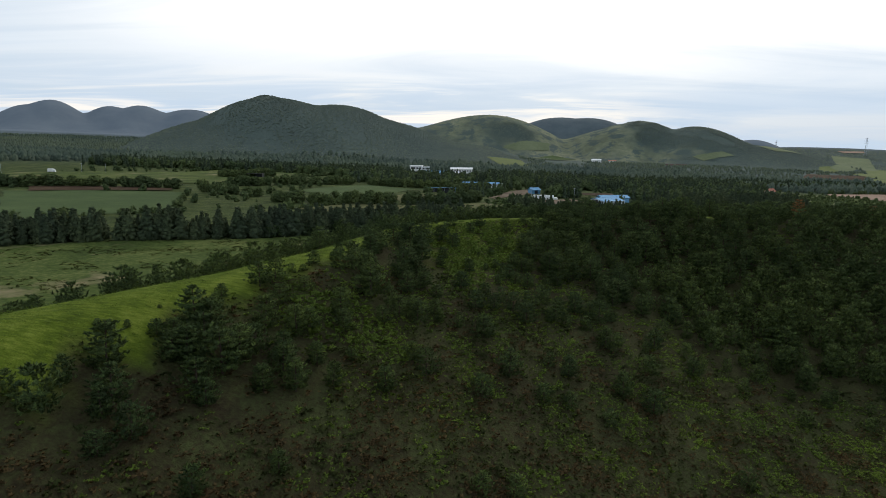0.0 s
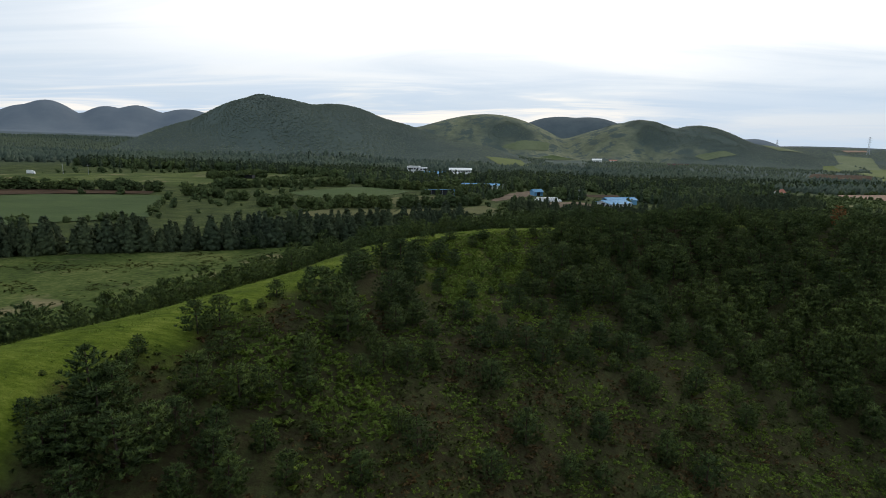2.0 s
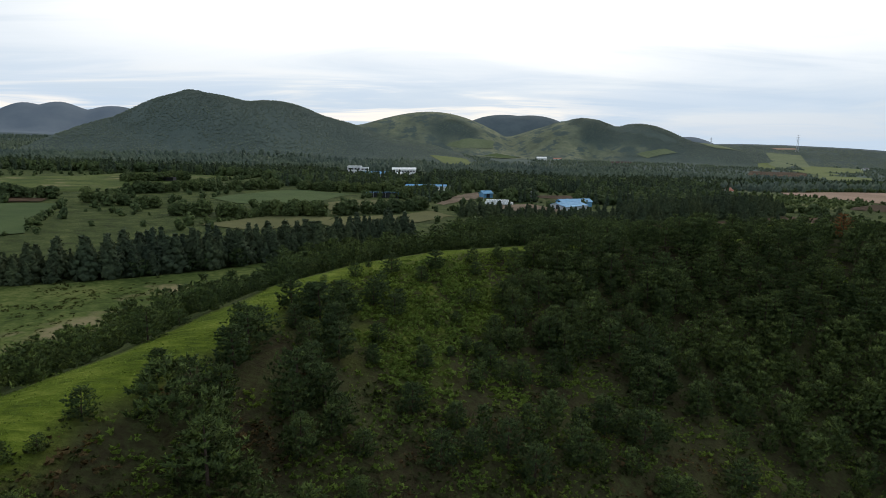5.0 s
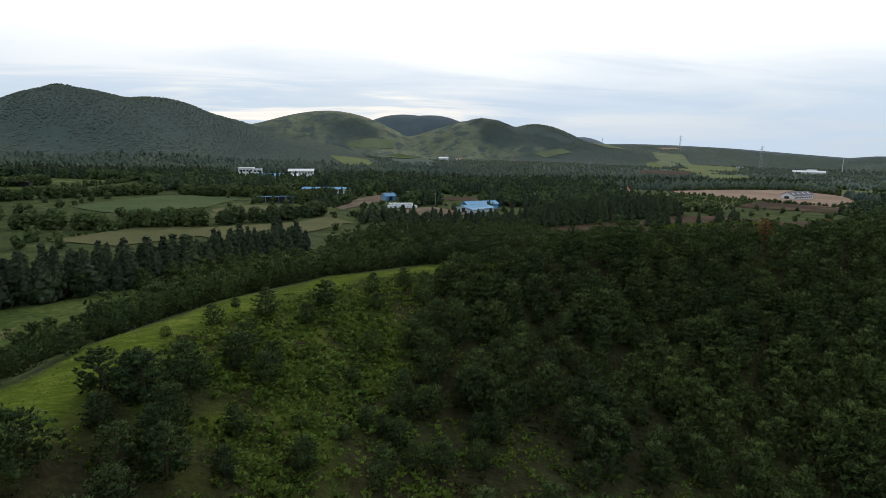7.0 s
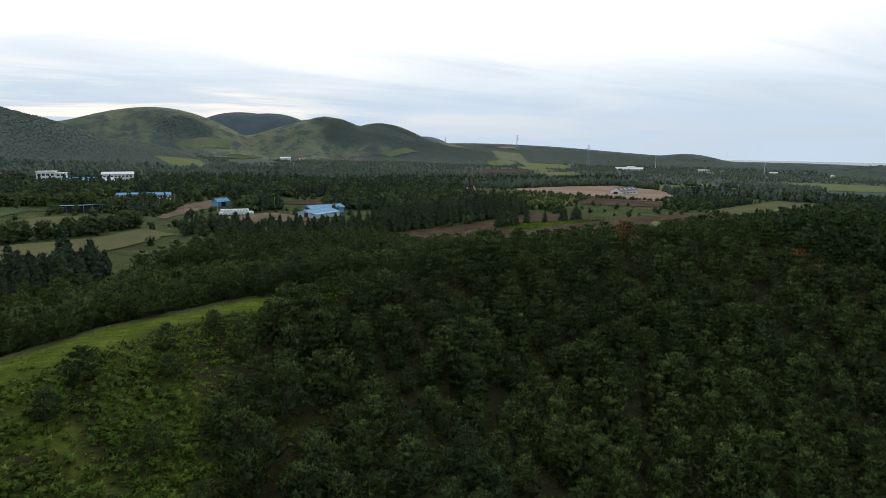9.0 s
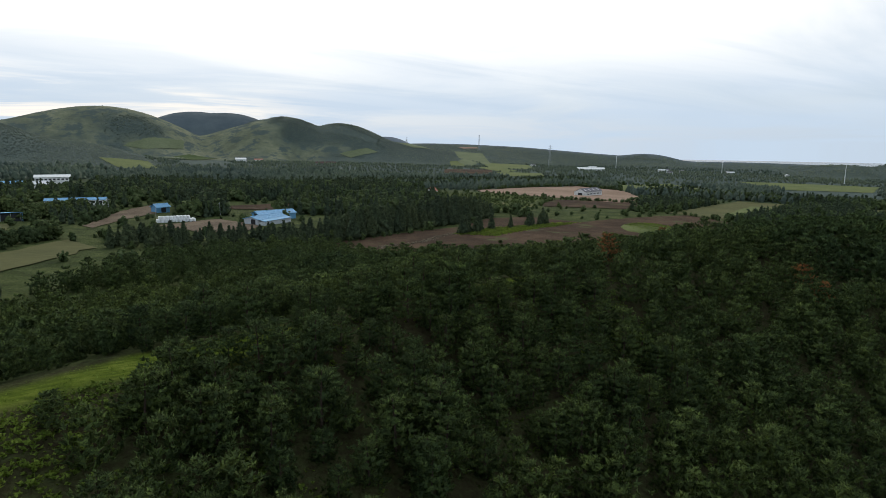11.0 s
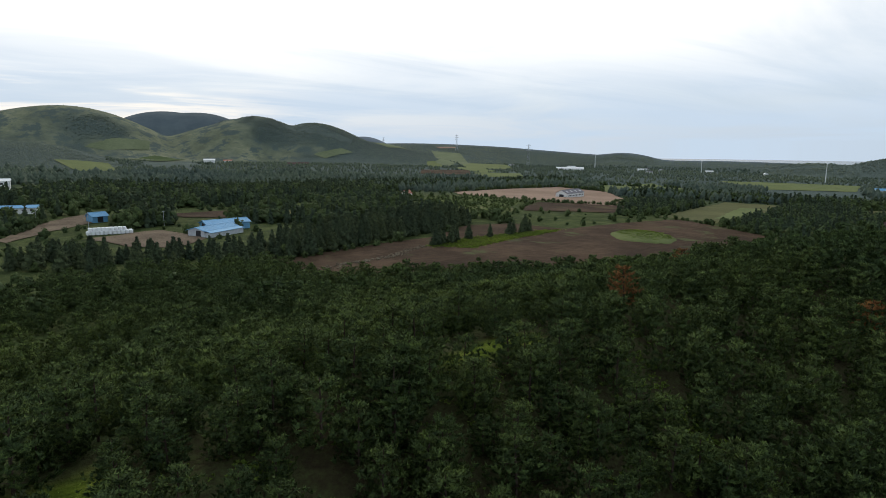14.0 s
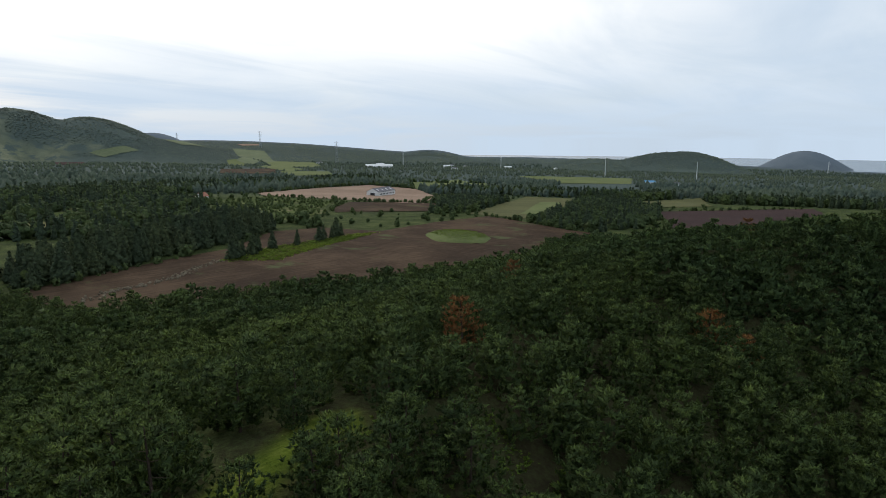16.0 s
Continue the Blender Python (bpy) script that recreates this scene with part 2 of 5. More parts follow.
STONE = earth("field_stone", [(0.36, (0.09, 0.072, 0.050)), (0.64, (0.22, 0.18, 0.125))], 2.5, 0.4)
BLUE = plain("blue_roof_sheet", (0.15, 0.36, 0.56), 0.75)
PALE = plain("pale_wall_sheet", (0.55, 0.58, 0.60), 0.6)
WHITE = plain("white_paint", (0.78, 0.78, 0.76), 0.6)
GREY = plain("grey_roof", (0.13, 0.12, 0.13), 0.7)
# Near-black: stands in for shade in doorways and the open shed; also panes, tyres.
SHADE = plain("painted_shade_and_black", (0.020, 0.022, 0.026), 0.5)
RED_TILE = plain("red_tile", (0.34, 0.12, 0.07), 0.7)
STEEL = plain("galvanised_steel", (0.42, 0.44, 0.46), 0.5, 0.4)
FILM = plain("white_bale_wrap", (0.80, 0.81, 0.80), 0.35, 0.0, 0.12)


# ---- the lie of the land ----
RIM = [(-110, -95), (-78, 0), (-60, 38), (-48, 64), (-30, 93), (-19, 118), (-9.5, 146.8), (1, 162), (15, 175), (31, 184.5), (60, 190), (80, 193.5), (92, 197), (125, 202), (160, 204), (200, 198), (250, 172), (313, 132), (377, 84)]
RIM_Z = [37, 41, 41, 40.3, 39.7, 39.2, 38.9, 38.7, 38.2, 37.2, 37, 37.2, 36.6, 35.2, 35.2, 36, 36.5, 35, 32]
HILLS = [
    # x, y, height, radius across, radius along
    # wooded cone
    (-461, 1301, 61, 198, 340),
    (-243, 1359, 99, 277, 340),
    (33, 1380, 31, 172, 340),
    (-383, 1345, 7, 36, 60),
    (-190, 1352, 6, 90, 150),
    # grassy hills
    (-26, 1820, 72, 473, 260),
    (193, 1810, 60, 272, 260),
    (487, 1754, 92, 155, 260),
    (660, 1696, 47, 169, 260),
    (752, 1658, 58, 331, 260),
    # hill behind
    (480, 2606, 150, 357, 300),
    (770, 2536, 53, 241, 300),
    # far hump
    (1470, 2954, 99, 239, 260),
    # far range
    (-2369, 3589, 139, 283, 500),
    (-2172, 3711, 99, 248, 500),
    (-1946, 3835, 148, 237, 500),
    (-1608, 3988, 165, 391, 500),
    # plateau
    (1343, 2217, 58, 986, 700),
    (1737, 1910, 8, 877, 700),
    (1946, 1686, 15, 124, 700),
    (2264, 1189, 26, 1023, 700),
    # wooded hill
    (1734, 909, 26, 201, 230),
    (1816, 693, 55, 185, 230),
    # hill by the sea
    (3217, 603, 84, 205, 250),
]


def rim_distance(x, y):
    """Signed distance to the crater's rim (positive inside), the crest's height there and the way along the rim."""
    best, side, crest, along, run = np.full(x.shape, 1e9), np.zeros(x.shape), np.zeros(x.shape), np.zeros(x.shape), 0.0
    for i in range(len(RIM) - 1):
        (ax, ay), (bx, by) = RIM[i], RIM[i + 1]
        dx, dy = bx - ax, by - ay
        length = np.hypot(dx, dy)
        t = np.clip(((x - ax) * dx + (y - ay) * dy) / length ** 2, 0, 1)
        d = np.hypot(x - ax - t * dx, y - ay - t * dy)
        m = d < best
        side = np.where(m, np.where((x - ax) * dy - (y - ay) * dx > 0, 1.0, -1.0), side)
        crest = np.where(m, RIM_Z[i] + t * (RIM_Z[i + 1] - RIM_Z[i]), crest)
        along = np.where(m, run + t * length, along)
        best = np.where(m, d, best)
        run += length
    return best * side, crest, along


def smooth(v, a, b):
    t = np.clip((v - a) / (b - a), 0, 1)
    return t * t * (3 - 2 * t)


def height(x, y):
    x, y = np.asarray(x, float), np.asarray(y, float)
    # the plain falls away to the east and a little to the north, and lies level again far off
    far = smooth(np.hypot(x - 20, y - 80), 800, 1300)
    remote = 26 - 0.028 * x + 0.0045 * np.clip(-x, 0, None) * np.clip(y / 1500, 0, 1.5)
    base = (24 - 0.033 * x - 0.011 * (np.clip(y, 100, 700) - 300)) * (1 - far) + remote * far
    base = base + 1.0 * np.sin(x / 83 + 0.6) * np.sin(y / 97) + 0.4 * np.sin(x / 31 + y / 45)
    base = np.maximum(base, -66)
    for hx, hy, h, rx, ry in HILLS:
        reach = math.hypot(hx, hy - 60)
        ux, uy = hx / reach, (hy - 60) / reach
        across, deep = ((x - hx) * uy - (y - hy) * ux) / rx, ((x - hx) * ux + (y - hy) * uy) / ry
        base = base + h * np.clip(1 - across ** 2 - deep ** 2, 0, None) ** 1.5
    d, crest, s = rim_distance(x, y)
    steep = np.interp(s, [0, 180, 222, 240, 250, 290, 325, 340, 352, 395, 425], [0.45, 0.50, 0.50, 0.42, 0.39, 0.37, 0.37, 0.43, 0.50, 0.48, 0.40])
    inside = crest - steep * np.where(d < 8, d * d / 16, d - 4)
    bottom = 2 + 0.02 * np.clip(d - 90, 0, None)
    inside = np.where(inside > bottom + 4, inside, bottom + 4 * np.exp(np.clip((inside - bottom - 4) / 4, -50, 0)))
    o = -d
    outside = crest - np.interp(s, [270, 320], [0.40, 0.30]) * np.where(o < 10, o * o / 20, o - 5)
    hill = np.where(d > 0, inside, np.maximum(outside, base) + np.exp(-np.abs(outside - base) / 4.0))
    return np.where(np.hypot(x - 60, y - 60) < 460, hill, base)


def soft_noise(x, y, size, seed=0):
    """Smooth noise of about -1..1 over the plan."""
    r = np.random.RandomState(seed)
    v = np.zeros(np.shape(x))
    for k in range(6):
        a, ph, f = r.uniform(0, 6.283), r.uniform(0, 6.283), r.uniform(0.7, 1.6) / size
        v = v + np.sin((x * math.cos(a) + y * math.sin(a)) * f * 6.283 + ph)
    return v / 2.5


def sward_mask(x, y):
    """Short grass on the crest: broad at the bare start of the rim, a narrow ride where the pines close in."""
    d, _, s = rim_distance(x, y)
    n = soft_noise(x, y, 14, 3)
    inner = np.interp(s, [0, 165, 175, 185, 195, 205, 216, 230, 250, 262, 275, 290, 310, 318, 326, 336, 340, 366, 370, 384, 388], [12, 12, 11, 9, 7, 5, 4, 3.4, 4.0, 3.0, 2.2, 2.0, 1.5, 3.2, 3.8, 2.8, -2, -2, 1.8, 1.8, -2])
    outer = np.interp(s, [0, 165, 200, 230, 262, 290, 310, 316, 336, 340, 366, 370, 384, 388], [13, 13, 11, 8, 7, 5, 3.5, 3.5, 2.5, -2, -2, 1.8, 2.2, -2])
    return smooth(inner + n * np.clip(inner * 0.3, 0.4, 2.5) - d, -1.4, 1.4) * smooth(outer + n * np.clip(outer * 0.1, 0.2, 1) + d, -1.2, 1.2)


def pine_cover(x, y):
    """How closely the pines stand: 0 bare, 1 closed wood."""
    d, _, s = rim_distance(x, y)
    n = soft_noise(x, y, 26, 5)
    low = np.interp(x, [17, 19, 25, 39, 54, 68, 80, 95, 110, 200], [156, 147, 137, 131, 133, 134, 130, 125, 120, 105])
    side = np.interp(y, [125, 135, 147, 157, 166, 182], [27, 23, 20, 18.5, 23, 34])
    closed = np.interp(s, [290, 325, 350], [0.86, 0.92, 0.99])
    inside = closed * smooth(y - low - 5 * n, -7, 7) * smooth(x - side - 2 * n, -2, 3)
    inside = np.maximum(inside, np.interp(d, [2, 8, 50, 75], [0.03, 0.10, 0.12, 0.05]) * np.clip(1 + n, 0.2, 1.8))
    for bx, by, r in ((-26, 73, 5.5), (-22, 77, 4.5), (-29, 67, 4.5), (-20.5, 71, 4.5), (-13, 120, 5), (-8, 127, 6), (-4.5, 134, 4), (-17, 117, 2.5), (-7.5, 131, 5), (-35, 56, 6), (-9, 99, 4), (-11, 117, 5.5), (-8, 124, 6), (-6, 113.5, 5), (-10.5, 122, 5), (-4.5, 122.5, 4.5), (-13, 126, 3), (-3, 127, 3), (-15, 106, 4), (-18.5, 110, 2.5), (-21, 70, 5.5), (-17.5, 73, 4), (-24, 64.5, 5)):
        inside = np.maximum(inside, smooth(r - np.hypot(x - bx, y - by), -1.5, 1.5))
    inside = np.maximum(inside, 0.5 * smooth(x - 8 - 2 * n, -1, 4) * smooth(y - 113, -4, 6) * smooth(d, 18, 23))
    # a fern gully runs down through the wood
    gully = np.hypot(x - np.interp(y, [168, 175, 182, 190], [104, 101.5, 103, 107]), np.clip(168 - y, 0, 50) + np.clip(y - 190, 0, 50))
    inside = inside * (1 - 0.8 * smooth(1.8 + n - gully, -1, 1))
    gap = np.interp(s, [300, 330], [6, 0.3])
    outside = smooth(-d, gap, gap + np.interp(s, [300, 330], [5, 1])) * np.where(s < 275, 0.9 * smooth(np.interp(s, [235, 262], [34, 44]) + 5 * n + d, -2, 2), 1.0)
    c = np.where(d > 0, inside, outside)
    # the ride and two small glades on the crest
    c = c * (1 - smooth(s, 364, 368) * smooth(388 - s, 0, 3) * smooth(d, -1.6, -0.8) * smooth(2.6 - d, 0, 1.0))
    c = c * (1 - 0.85 * smooth(s, 315, 318) * smooth(337 - s, 0, 3) * smooth(d, -3.5, -2.5) * smooth(4.8 - d, 0, 1.2) * (np.abs(s - 325) > 2))
    return np.clip(c * (1 - sward_mask(x, y) * 0.97), 0, 1)


PASTURES = ((60, 1800, 190, 190, 1.4), (290, 1720, 70, 90, 1.2), (430, 1600, 130, 130, 1.3), (560, 1540, 70, 28, 0.9), (203, 1695, 55, 38, -1.6), (620, 1605, 75, 45, -1.6))


def pasture_at(x, y):
    """Open grass on the far hills."""
    return np.clip(sum(a * np.exp(-0.5 * (((x - px) / rx) ** 2 + ((y - py) / ry) ** 2)) for px, py, rx, ry, a in PASTURES) - 0.35 + 0.25 * soft_noise(x, y, 90, 8), 0, 1)


def sheet(name, xs, ys, zs, quads, mat, parent=None):
    me = bpy.data.meshes.new(name)
    me.from_pydata(np.stack([xs, ys, zs], 1).tolist(), [], quads)
    me.materials.append(mat)
    me.shade_smooth()
    return new(name, me)


# the ground: one sheet out to the horizon, finer near the hill and in front
angles = np.radians(np.concatenate([np.arange(-48, 98, 0.36), np.arange(98, 312, 3.0)]))
radii = np.concatenate([np.linspace(1.5, 260, 130), 260 * (4930 / 260) ** (np.arange(1, 121) / 120)])
CX, CY = 20.0, 80.0
gr, ga = np.meshgrid(radii, angles, indexing="ij")
gx, gy = (CX + gr * np.sin(ga)).ravel(), (CY + gr * np.cos(ga)).ravel()
gz = height(gx, gy)
gd, _, _ = rim_distance(gx, gy)
gfar = np.hypot(gx - CX, gy - CY)
na, nr = len(angles), len(radii)
gi = np.arange(nr * na).reshape(nr, na)
gquads = np.stack([gi[:-1], gi[1:], np.roll(gi, -1, 1)[1:], np.roll(gi, -1, 1)[:-1]], -1).reshape(-1, 4)
gx, gy, gz = np.append(gx, CX), np.append(gy, CY), np.append(gz, height(np.array([CX]), np.array([CY])))
gd, gfar = np.append(gd, 60.0), np.append(gfar, 0.0)
fan = [(len(gx) - 1, int(gi[0, k]), int(gi[0, (k + 1) % na])) for k in range(na)]
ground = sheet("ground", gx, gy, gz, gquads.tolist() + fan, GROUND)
tagged(ground, "rolling green land of a wooded crater hill and plain", "ground", kind="structure")
_, _, gs = rim_distance(gx, gy)
# open grass between the ferns below the crest
FERN_GROUND = 0.75 * smooth(gd, 1, 4) * smooth(26 - gd, 0, 8) * smooth(gs, 238, 250) * smooth(300 - gs, 0, 10) * np.clip(0.55 + 0.6 * soft_noise(gx, gy, 9, 21), 0, 1)
hillside = smooth(gd, -14, 0) * (np.hypot(gx - 60, gy - 60) < 400)
masks = {
    "scrub": hillside,
    "sward": np.maximum(sward_mask(gx, gy), FERN_GROUND),
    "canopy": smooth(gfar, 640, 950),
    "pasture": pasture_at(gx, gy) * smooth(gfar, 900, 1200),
    # these two lay the painted haze on by distance
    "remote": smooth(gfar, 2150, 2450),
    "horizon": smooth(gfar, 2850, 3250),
}
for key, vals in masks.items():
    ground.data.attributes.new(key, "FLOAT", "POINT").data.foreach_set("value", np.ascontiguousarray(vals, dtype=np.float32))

sea_r = np.array([1500, 3000, 4100, 4940.0])
sr, sa = np.meshgrid(sea_r, np.radians(np.arange(0, 361, 3.0)), indexing="ij")
si = np.arange(sr.size).reshape(sr.shape)
sq = np.stack([si[:-1, :-1], si[1:, :-1], si[1:, 1:], si[:-1, 1:]], -1).reshape(-1, 4).tolist()
sea = sheet("water", (CX + sr * np.sin(sa)).ravel(), (CY + sr * np.cos(sa)).ravel(), np.full(sr.size, -60.0), sq, WATER)
tagged(sea, "hazy grey-blue sea beyond the coastal plain", "sea", kind="structure")


# ---- fields ----
FIELDS = []


def inside_poly(x, y, poly):
    c = np.zeros(np.shape(x), bool)
    for (ax, ay), (bx, by) in zip(poly, poly[1:] + poly[:1]):
        if ay != by:
            c ^= ((ay > y) != (by > y)) & (x < (bx - ax) * (y - ay) / (by - ay) + ax)
    return c


def field(name, label, mat, poly, lift=0.3, step=6.0):
    """A field laid over the ground: its outline filled with a fine grid that follows the land."""
    rough = random.Random(len(FIELDS) + 17)
    edge = []
    for (ax, ay), (bx, by) in zip(poly, poly[1:] + poly[:1]):
        length = math.hypot(bx - ax, by - ay)
        parts = max(2, int(length / 7))
        wob = min(1.6, length * 0.03)
        for k in range(parts):
            u = k / parts
            j = 0 if k == 0 else rough.gauss(0, wob * 0.5)
            edge.append((ax + (bx - ax) * u - (by - ay) / length * j, ay + (by - ay) * u + (bx - ax) / length * j))
    poly = edge
    FIELDS.append(poly)
    bm = bmesh.new()
    vs = [bm.verts.new((x, y, 0)) for x, y in poly]
    bm.faces.new(vs)
    size = max(max(p[0] for p in poly) - min(p[0] for p in poly), max(p[1] for p in poly) - min(p[1] for p in poly))
    step = max(step, size / 30)
    for axis in (0, 1):
        lo, hi = min(p[axis] for p in poly), max(p[axis] for p in poly)
        for c in np.arange(lo + step, hi, step):
            co, no = [0, 0, 0], [0, 0, 0]
            co[axis], no[axis] = c, 1
            bmesh.ops.bisect_plane(bm, geom=bm.verts[:] + bm.edges[:] + bm.faces[:], plane_co=co, plane_no=no)
    zs = height(np.array([v.co.x for v in bm.verts]), np.array([v.co.y for v in bm.verts]))
    for v, z in zip(bm.verts, zs):
        v.co.z = z + lift
    bmesh.ops.recalc_face_normals(bm, faces=bm.faces)
    if sum(f.normal.z for f in bm.faces) < 0:
        bmesh.ops.reverse_faces(bm, faces=bm.faces)
    me = bpy.data.meshes.new(name)
    bm.to_mesh(me)
    bm.free()
    me.materials.append(mat)
    me.shade_smooth()
    return tagged(new(name, me), label, "field", kind="structure")


field("field_1", "flat green crop field on the plain", CROP, [(-99, 417), (-62, 508), (-24, 487), (-36, 421), (-68, 382)])
field("field_2", "dry olive grass field beside a shed", OLIVE, [(-32, 412), (-17, 442), (6, 458), (4, 413), (-19, 376), (-25, 353)])
field("field_3", "yellow-green mown field behind the tree row", OLIVE, [(-74, 307), (-52, 343), (-23, 341), (-26, 316), (-49, 295)])
field("field_4", "yellow-green mown field behind the tree row", OLIVE, [(-22, 342), (7, 358), (27, 391), (35, 363), (4, 311), (-7, 293), (-26, 316)])
field("field_5", "wide pasture below the wooded cone", MEADOW, [(-348, 468), (-248, 591), (-238, 666), (-122, 662), (-141, 452), (-275, 379)])
field("field_6", "large green crop field on the plain", CROP, [(-237, 330), (-152, 363), (-119, 271), (-166, 226)])
field("field_7", "rough meadow with dry patches below the ridge", MEADOW, [(-180, 112), (-140, 168), (-104, 187), (-72, 197), (-44, 214), (-30, 232), (-22, 205), (-36, 172), (-48, 140), (-58, 112), (-80, 80), (-115, 66)])
field("yard", "bare trodden farmyard between the blue sheds", YARD, [(64, 437), (96, 453), (108, 416), (91, 395), (76, 406)])
field("yard", "brown trodden yard beside a blue hut", YARD, [(54, 509), (74, 543), (71, 493), (51, 466), (37, 434), (33, 444)])
field("field_8", "brown field behind the blue shed", PLOUGH, [(111, 532), (168, 549), (150, 496), (117, 507)])
field("field_9", "dark brown ploughed field below the pine hill", PLOUGH, [(116, 349), (142, 359), (174, 368), (194, 373), (245, 411), (272, 407), (282, 376), (339, 380), (389, 380), (363, 314), (360, 292), (318, 287), (290, 281), (229, 268), (183, 282), (146, 298), (115, 315)])
field("field_10", "long dark red ploughed field", MAROON, [(534, 323), (660, 234), (602, 219), (454, 246), (414, 273)])
field("field_11", "dull olive field beside a small wood", OLIVE, [(396, 403), (630, 497), (643, 444), (530, 392), (393, 357)])
field("field_12", "olive field behind the wood", OLIVE, [(641, 398), (726, 338), (585, 322)])
field("field_13", "long yellow-green field beyond the trees", LIME, [(1003, 738), (1129, 574), (980, 518), (904, 598)], 0.6)
field("field_14", "green field beside the bare soil", LIME, [(719, 742), (819, 677), (722, 601), (625, 646)], 0.5)
field("field_15", "pale pinkish bare soil round a white barn", PINK, [(437, 701), (634, 737), (637, 661), (545, 552), (445, 483), (427, 552), (409, 645)], 0.4)
field("field_16", "dark brown field in front of the bare soil", PLOUGH, [(349, 489), (410, 534), (459, 479), (396, 426), (331, 463)], 0.4)
field("field_17", "bright yellow field far off", LIME, [(710, 1028), (778, 979), (724, 906), (658, 937)], 1.0)
field("field_18", "pale yellow-green pasture at the foot of the grassy hills", PALE_GRASS, [(150, 1615), (207, 1650), (285, 1672), (275, 1630), (187, 1608)], 1.5)
field("field_19", "green field among the far woods", LIME, [(80, 1168), (153, 1216), (155, 1119), (104, 1090)], 0.8)
field("field_20", "grey-green field below the hills", CROP, [(228, 1560), (281, 1600), (345, 1585), (260, 1450)], 1.2)
field("field_21", "light green slope on the wooded hill", PALE_GRASS, [(600, 1495), (680, 1507), (700, 1492), (618, 1470)], 1.5)
field("field_22", "rough green pasture beside the ploughed land", MEADOW, [(264, 443), (325, 461), (346, 497), (405, 546), (403, 638), (346, 621), (272, 515)], 0.25)
field("field_23", "rough green pasture among the trees by the farm", MEADOW, [(198, 577), (224, 579), (214, 536), (192, 530)], 0.25)
field("field_24", "dry olive grass field among the trees by the farm", OLIVE, [(169, 552), (191, 528), (181, 487), (156, 499)], 0.25)
field("field_25", "yellow-green field far off below the hills", LIME, [(871, 1433), (937, 1469), (834, 1300), (800, 1310)], 1.0)
field("field_26", "pale grass slope under the far skyline", PALE_GRASS, [(800, 1580), (900, 1650), (912, 1565), (820, 1532)], 1.5)
field("field_27", "grey-brown ploughed field among the far woods", PLOUGH, [(666, 1129), (765, 1112), (670, 982), (604, 1036)], 0.8)
field("field_28", "reddish-brown field among the far woods", MAROON, [(530, 1480), (580, 1470), (522, 1323), (480, 1330)], 0.8)
field("field_29", "long pale brown field on the far plateau", PINK, [(1235, 1945), (1315, 1945), (1285, 1890), (1225, 1900)], 1.5)
field("field_30", "bright green strip across the olive field", LIME, [(424, 379), (558, 437), (567, 421), (436, 365)], 0.55)
field("field_31", "brown ploughed strip behind the green crop", PLOUGH, [(-241, 357), (-210, 374), (-168, 381), (-163, 365), (-195, 348), (-224, 331)], 0.55)
field("field_32", "pale yellow-green field on the far slope", LIME, [(789, 1208), (880, 1300), (790, 1060), (715, 1000)], 1.0)
field("field_33", "light grass terrace among far woods", PALE_GRASS, [(900, 1440), (985, 1530), (1000, 1490), (905, 1380)], 1.2)
field("field_34", "pale field on the far plateau", LIME, [(1099, 1609), (1199, 1520), (900, 1130), (790, 1150)], 1.0)
field("field_35", "olive field behind the stable's soil", LIME, [(715, 740), (848, 750), (778, 649), (638, 664)], 0.8)
field("field_36", "dry grass strip beyond the dark red field", OLIVE, [(657, 382), (752, 351), (623, 306), (561, 343)], 0.4)
field("field_37", "pale grass clearing on the far plateau", PALE_GRASS, [(1154, 1848), (1220, 1778), (1100, 1560), (1030, 1600)], 1.2)



def in_field(x, y):
    m = np.zeros(np.shape(x), bool)
    for poly in FIELDS:
        m |= inside_poly(x, y, poly)
    return m


# ---- plants ----
def soup(tris):
    return np.array(tris, float).reshape(-1, 3, 3)


def unit(v):
    return v / (np.linalg.norm(v, axis=-1, keepdims=True) + 1e-9)


def facing(tris, normals):
    """The triangles, wound so that each one's front looks along its soft normal."""
    away = (np.cross(tris[:, 1] - tris[:, 0], tris[:, 2] - tris[:, 0]) * normals).sum(1) < 0
    return np.where(away[:, None, None], tris[:, ::-1], tris)


def tuft(r, c, size, count, up=0.35, flat=0.75, thin=0.30, heart=None):
    """A clump of needle sprays or leaves: small triangles that point outwards from c, in a block of [corner, normal] pairs.
    heart: the crown's middle, from which the clump's outer side faces away."""
    way = r.normal(size=(count, 3))
    way[:, 2] = way[:, 2] * flat + up
    way = unit(way)
    side = unit(np.cross(way, r.normal(size=(count, 3))))
    s = size * r.uniform(0.6, 1.35, (count, 1))
    c = np.asarray(c, float)
    root, tip, w = c + way * s * 0.10, c + way * s, side * s * thin
    tris = np.stack([root - w, root + w, tip + side * s * r.uniform(-0.2, 0.2, (count, 1))], 1)
    face = unit(np.cross(tris[:, 1] - tris[:, 0], tris[:, 2] - tris[:, 0]))
    out = unit(c - np.asarray(heart)) if heart is not None else np.array([0, 0, 1.0])
    face = face * np.where((face * (way * 0.5 + out)).sum(1, keepdims=True) < 0, -1, 1)
    soft = unit(out * 0.75 + way * 0.65 + face * 0.25 + (0, 0, 0.15))
    return np.stack([facing(tris, soft), np.repeat(soft[:, None], 3, 1)], 2)


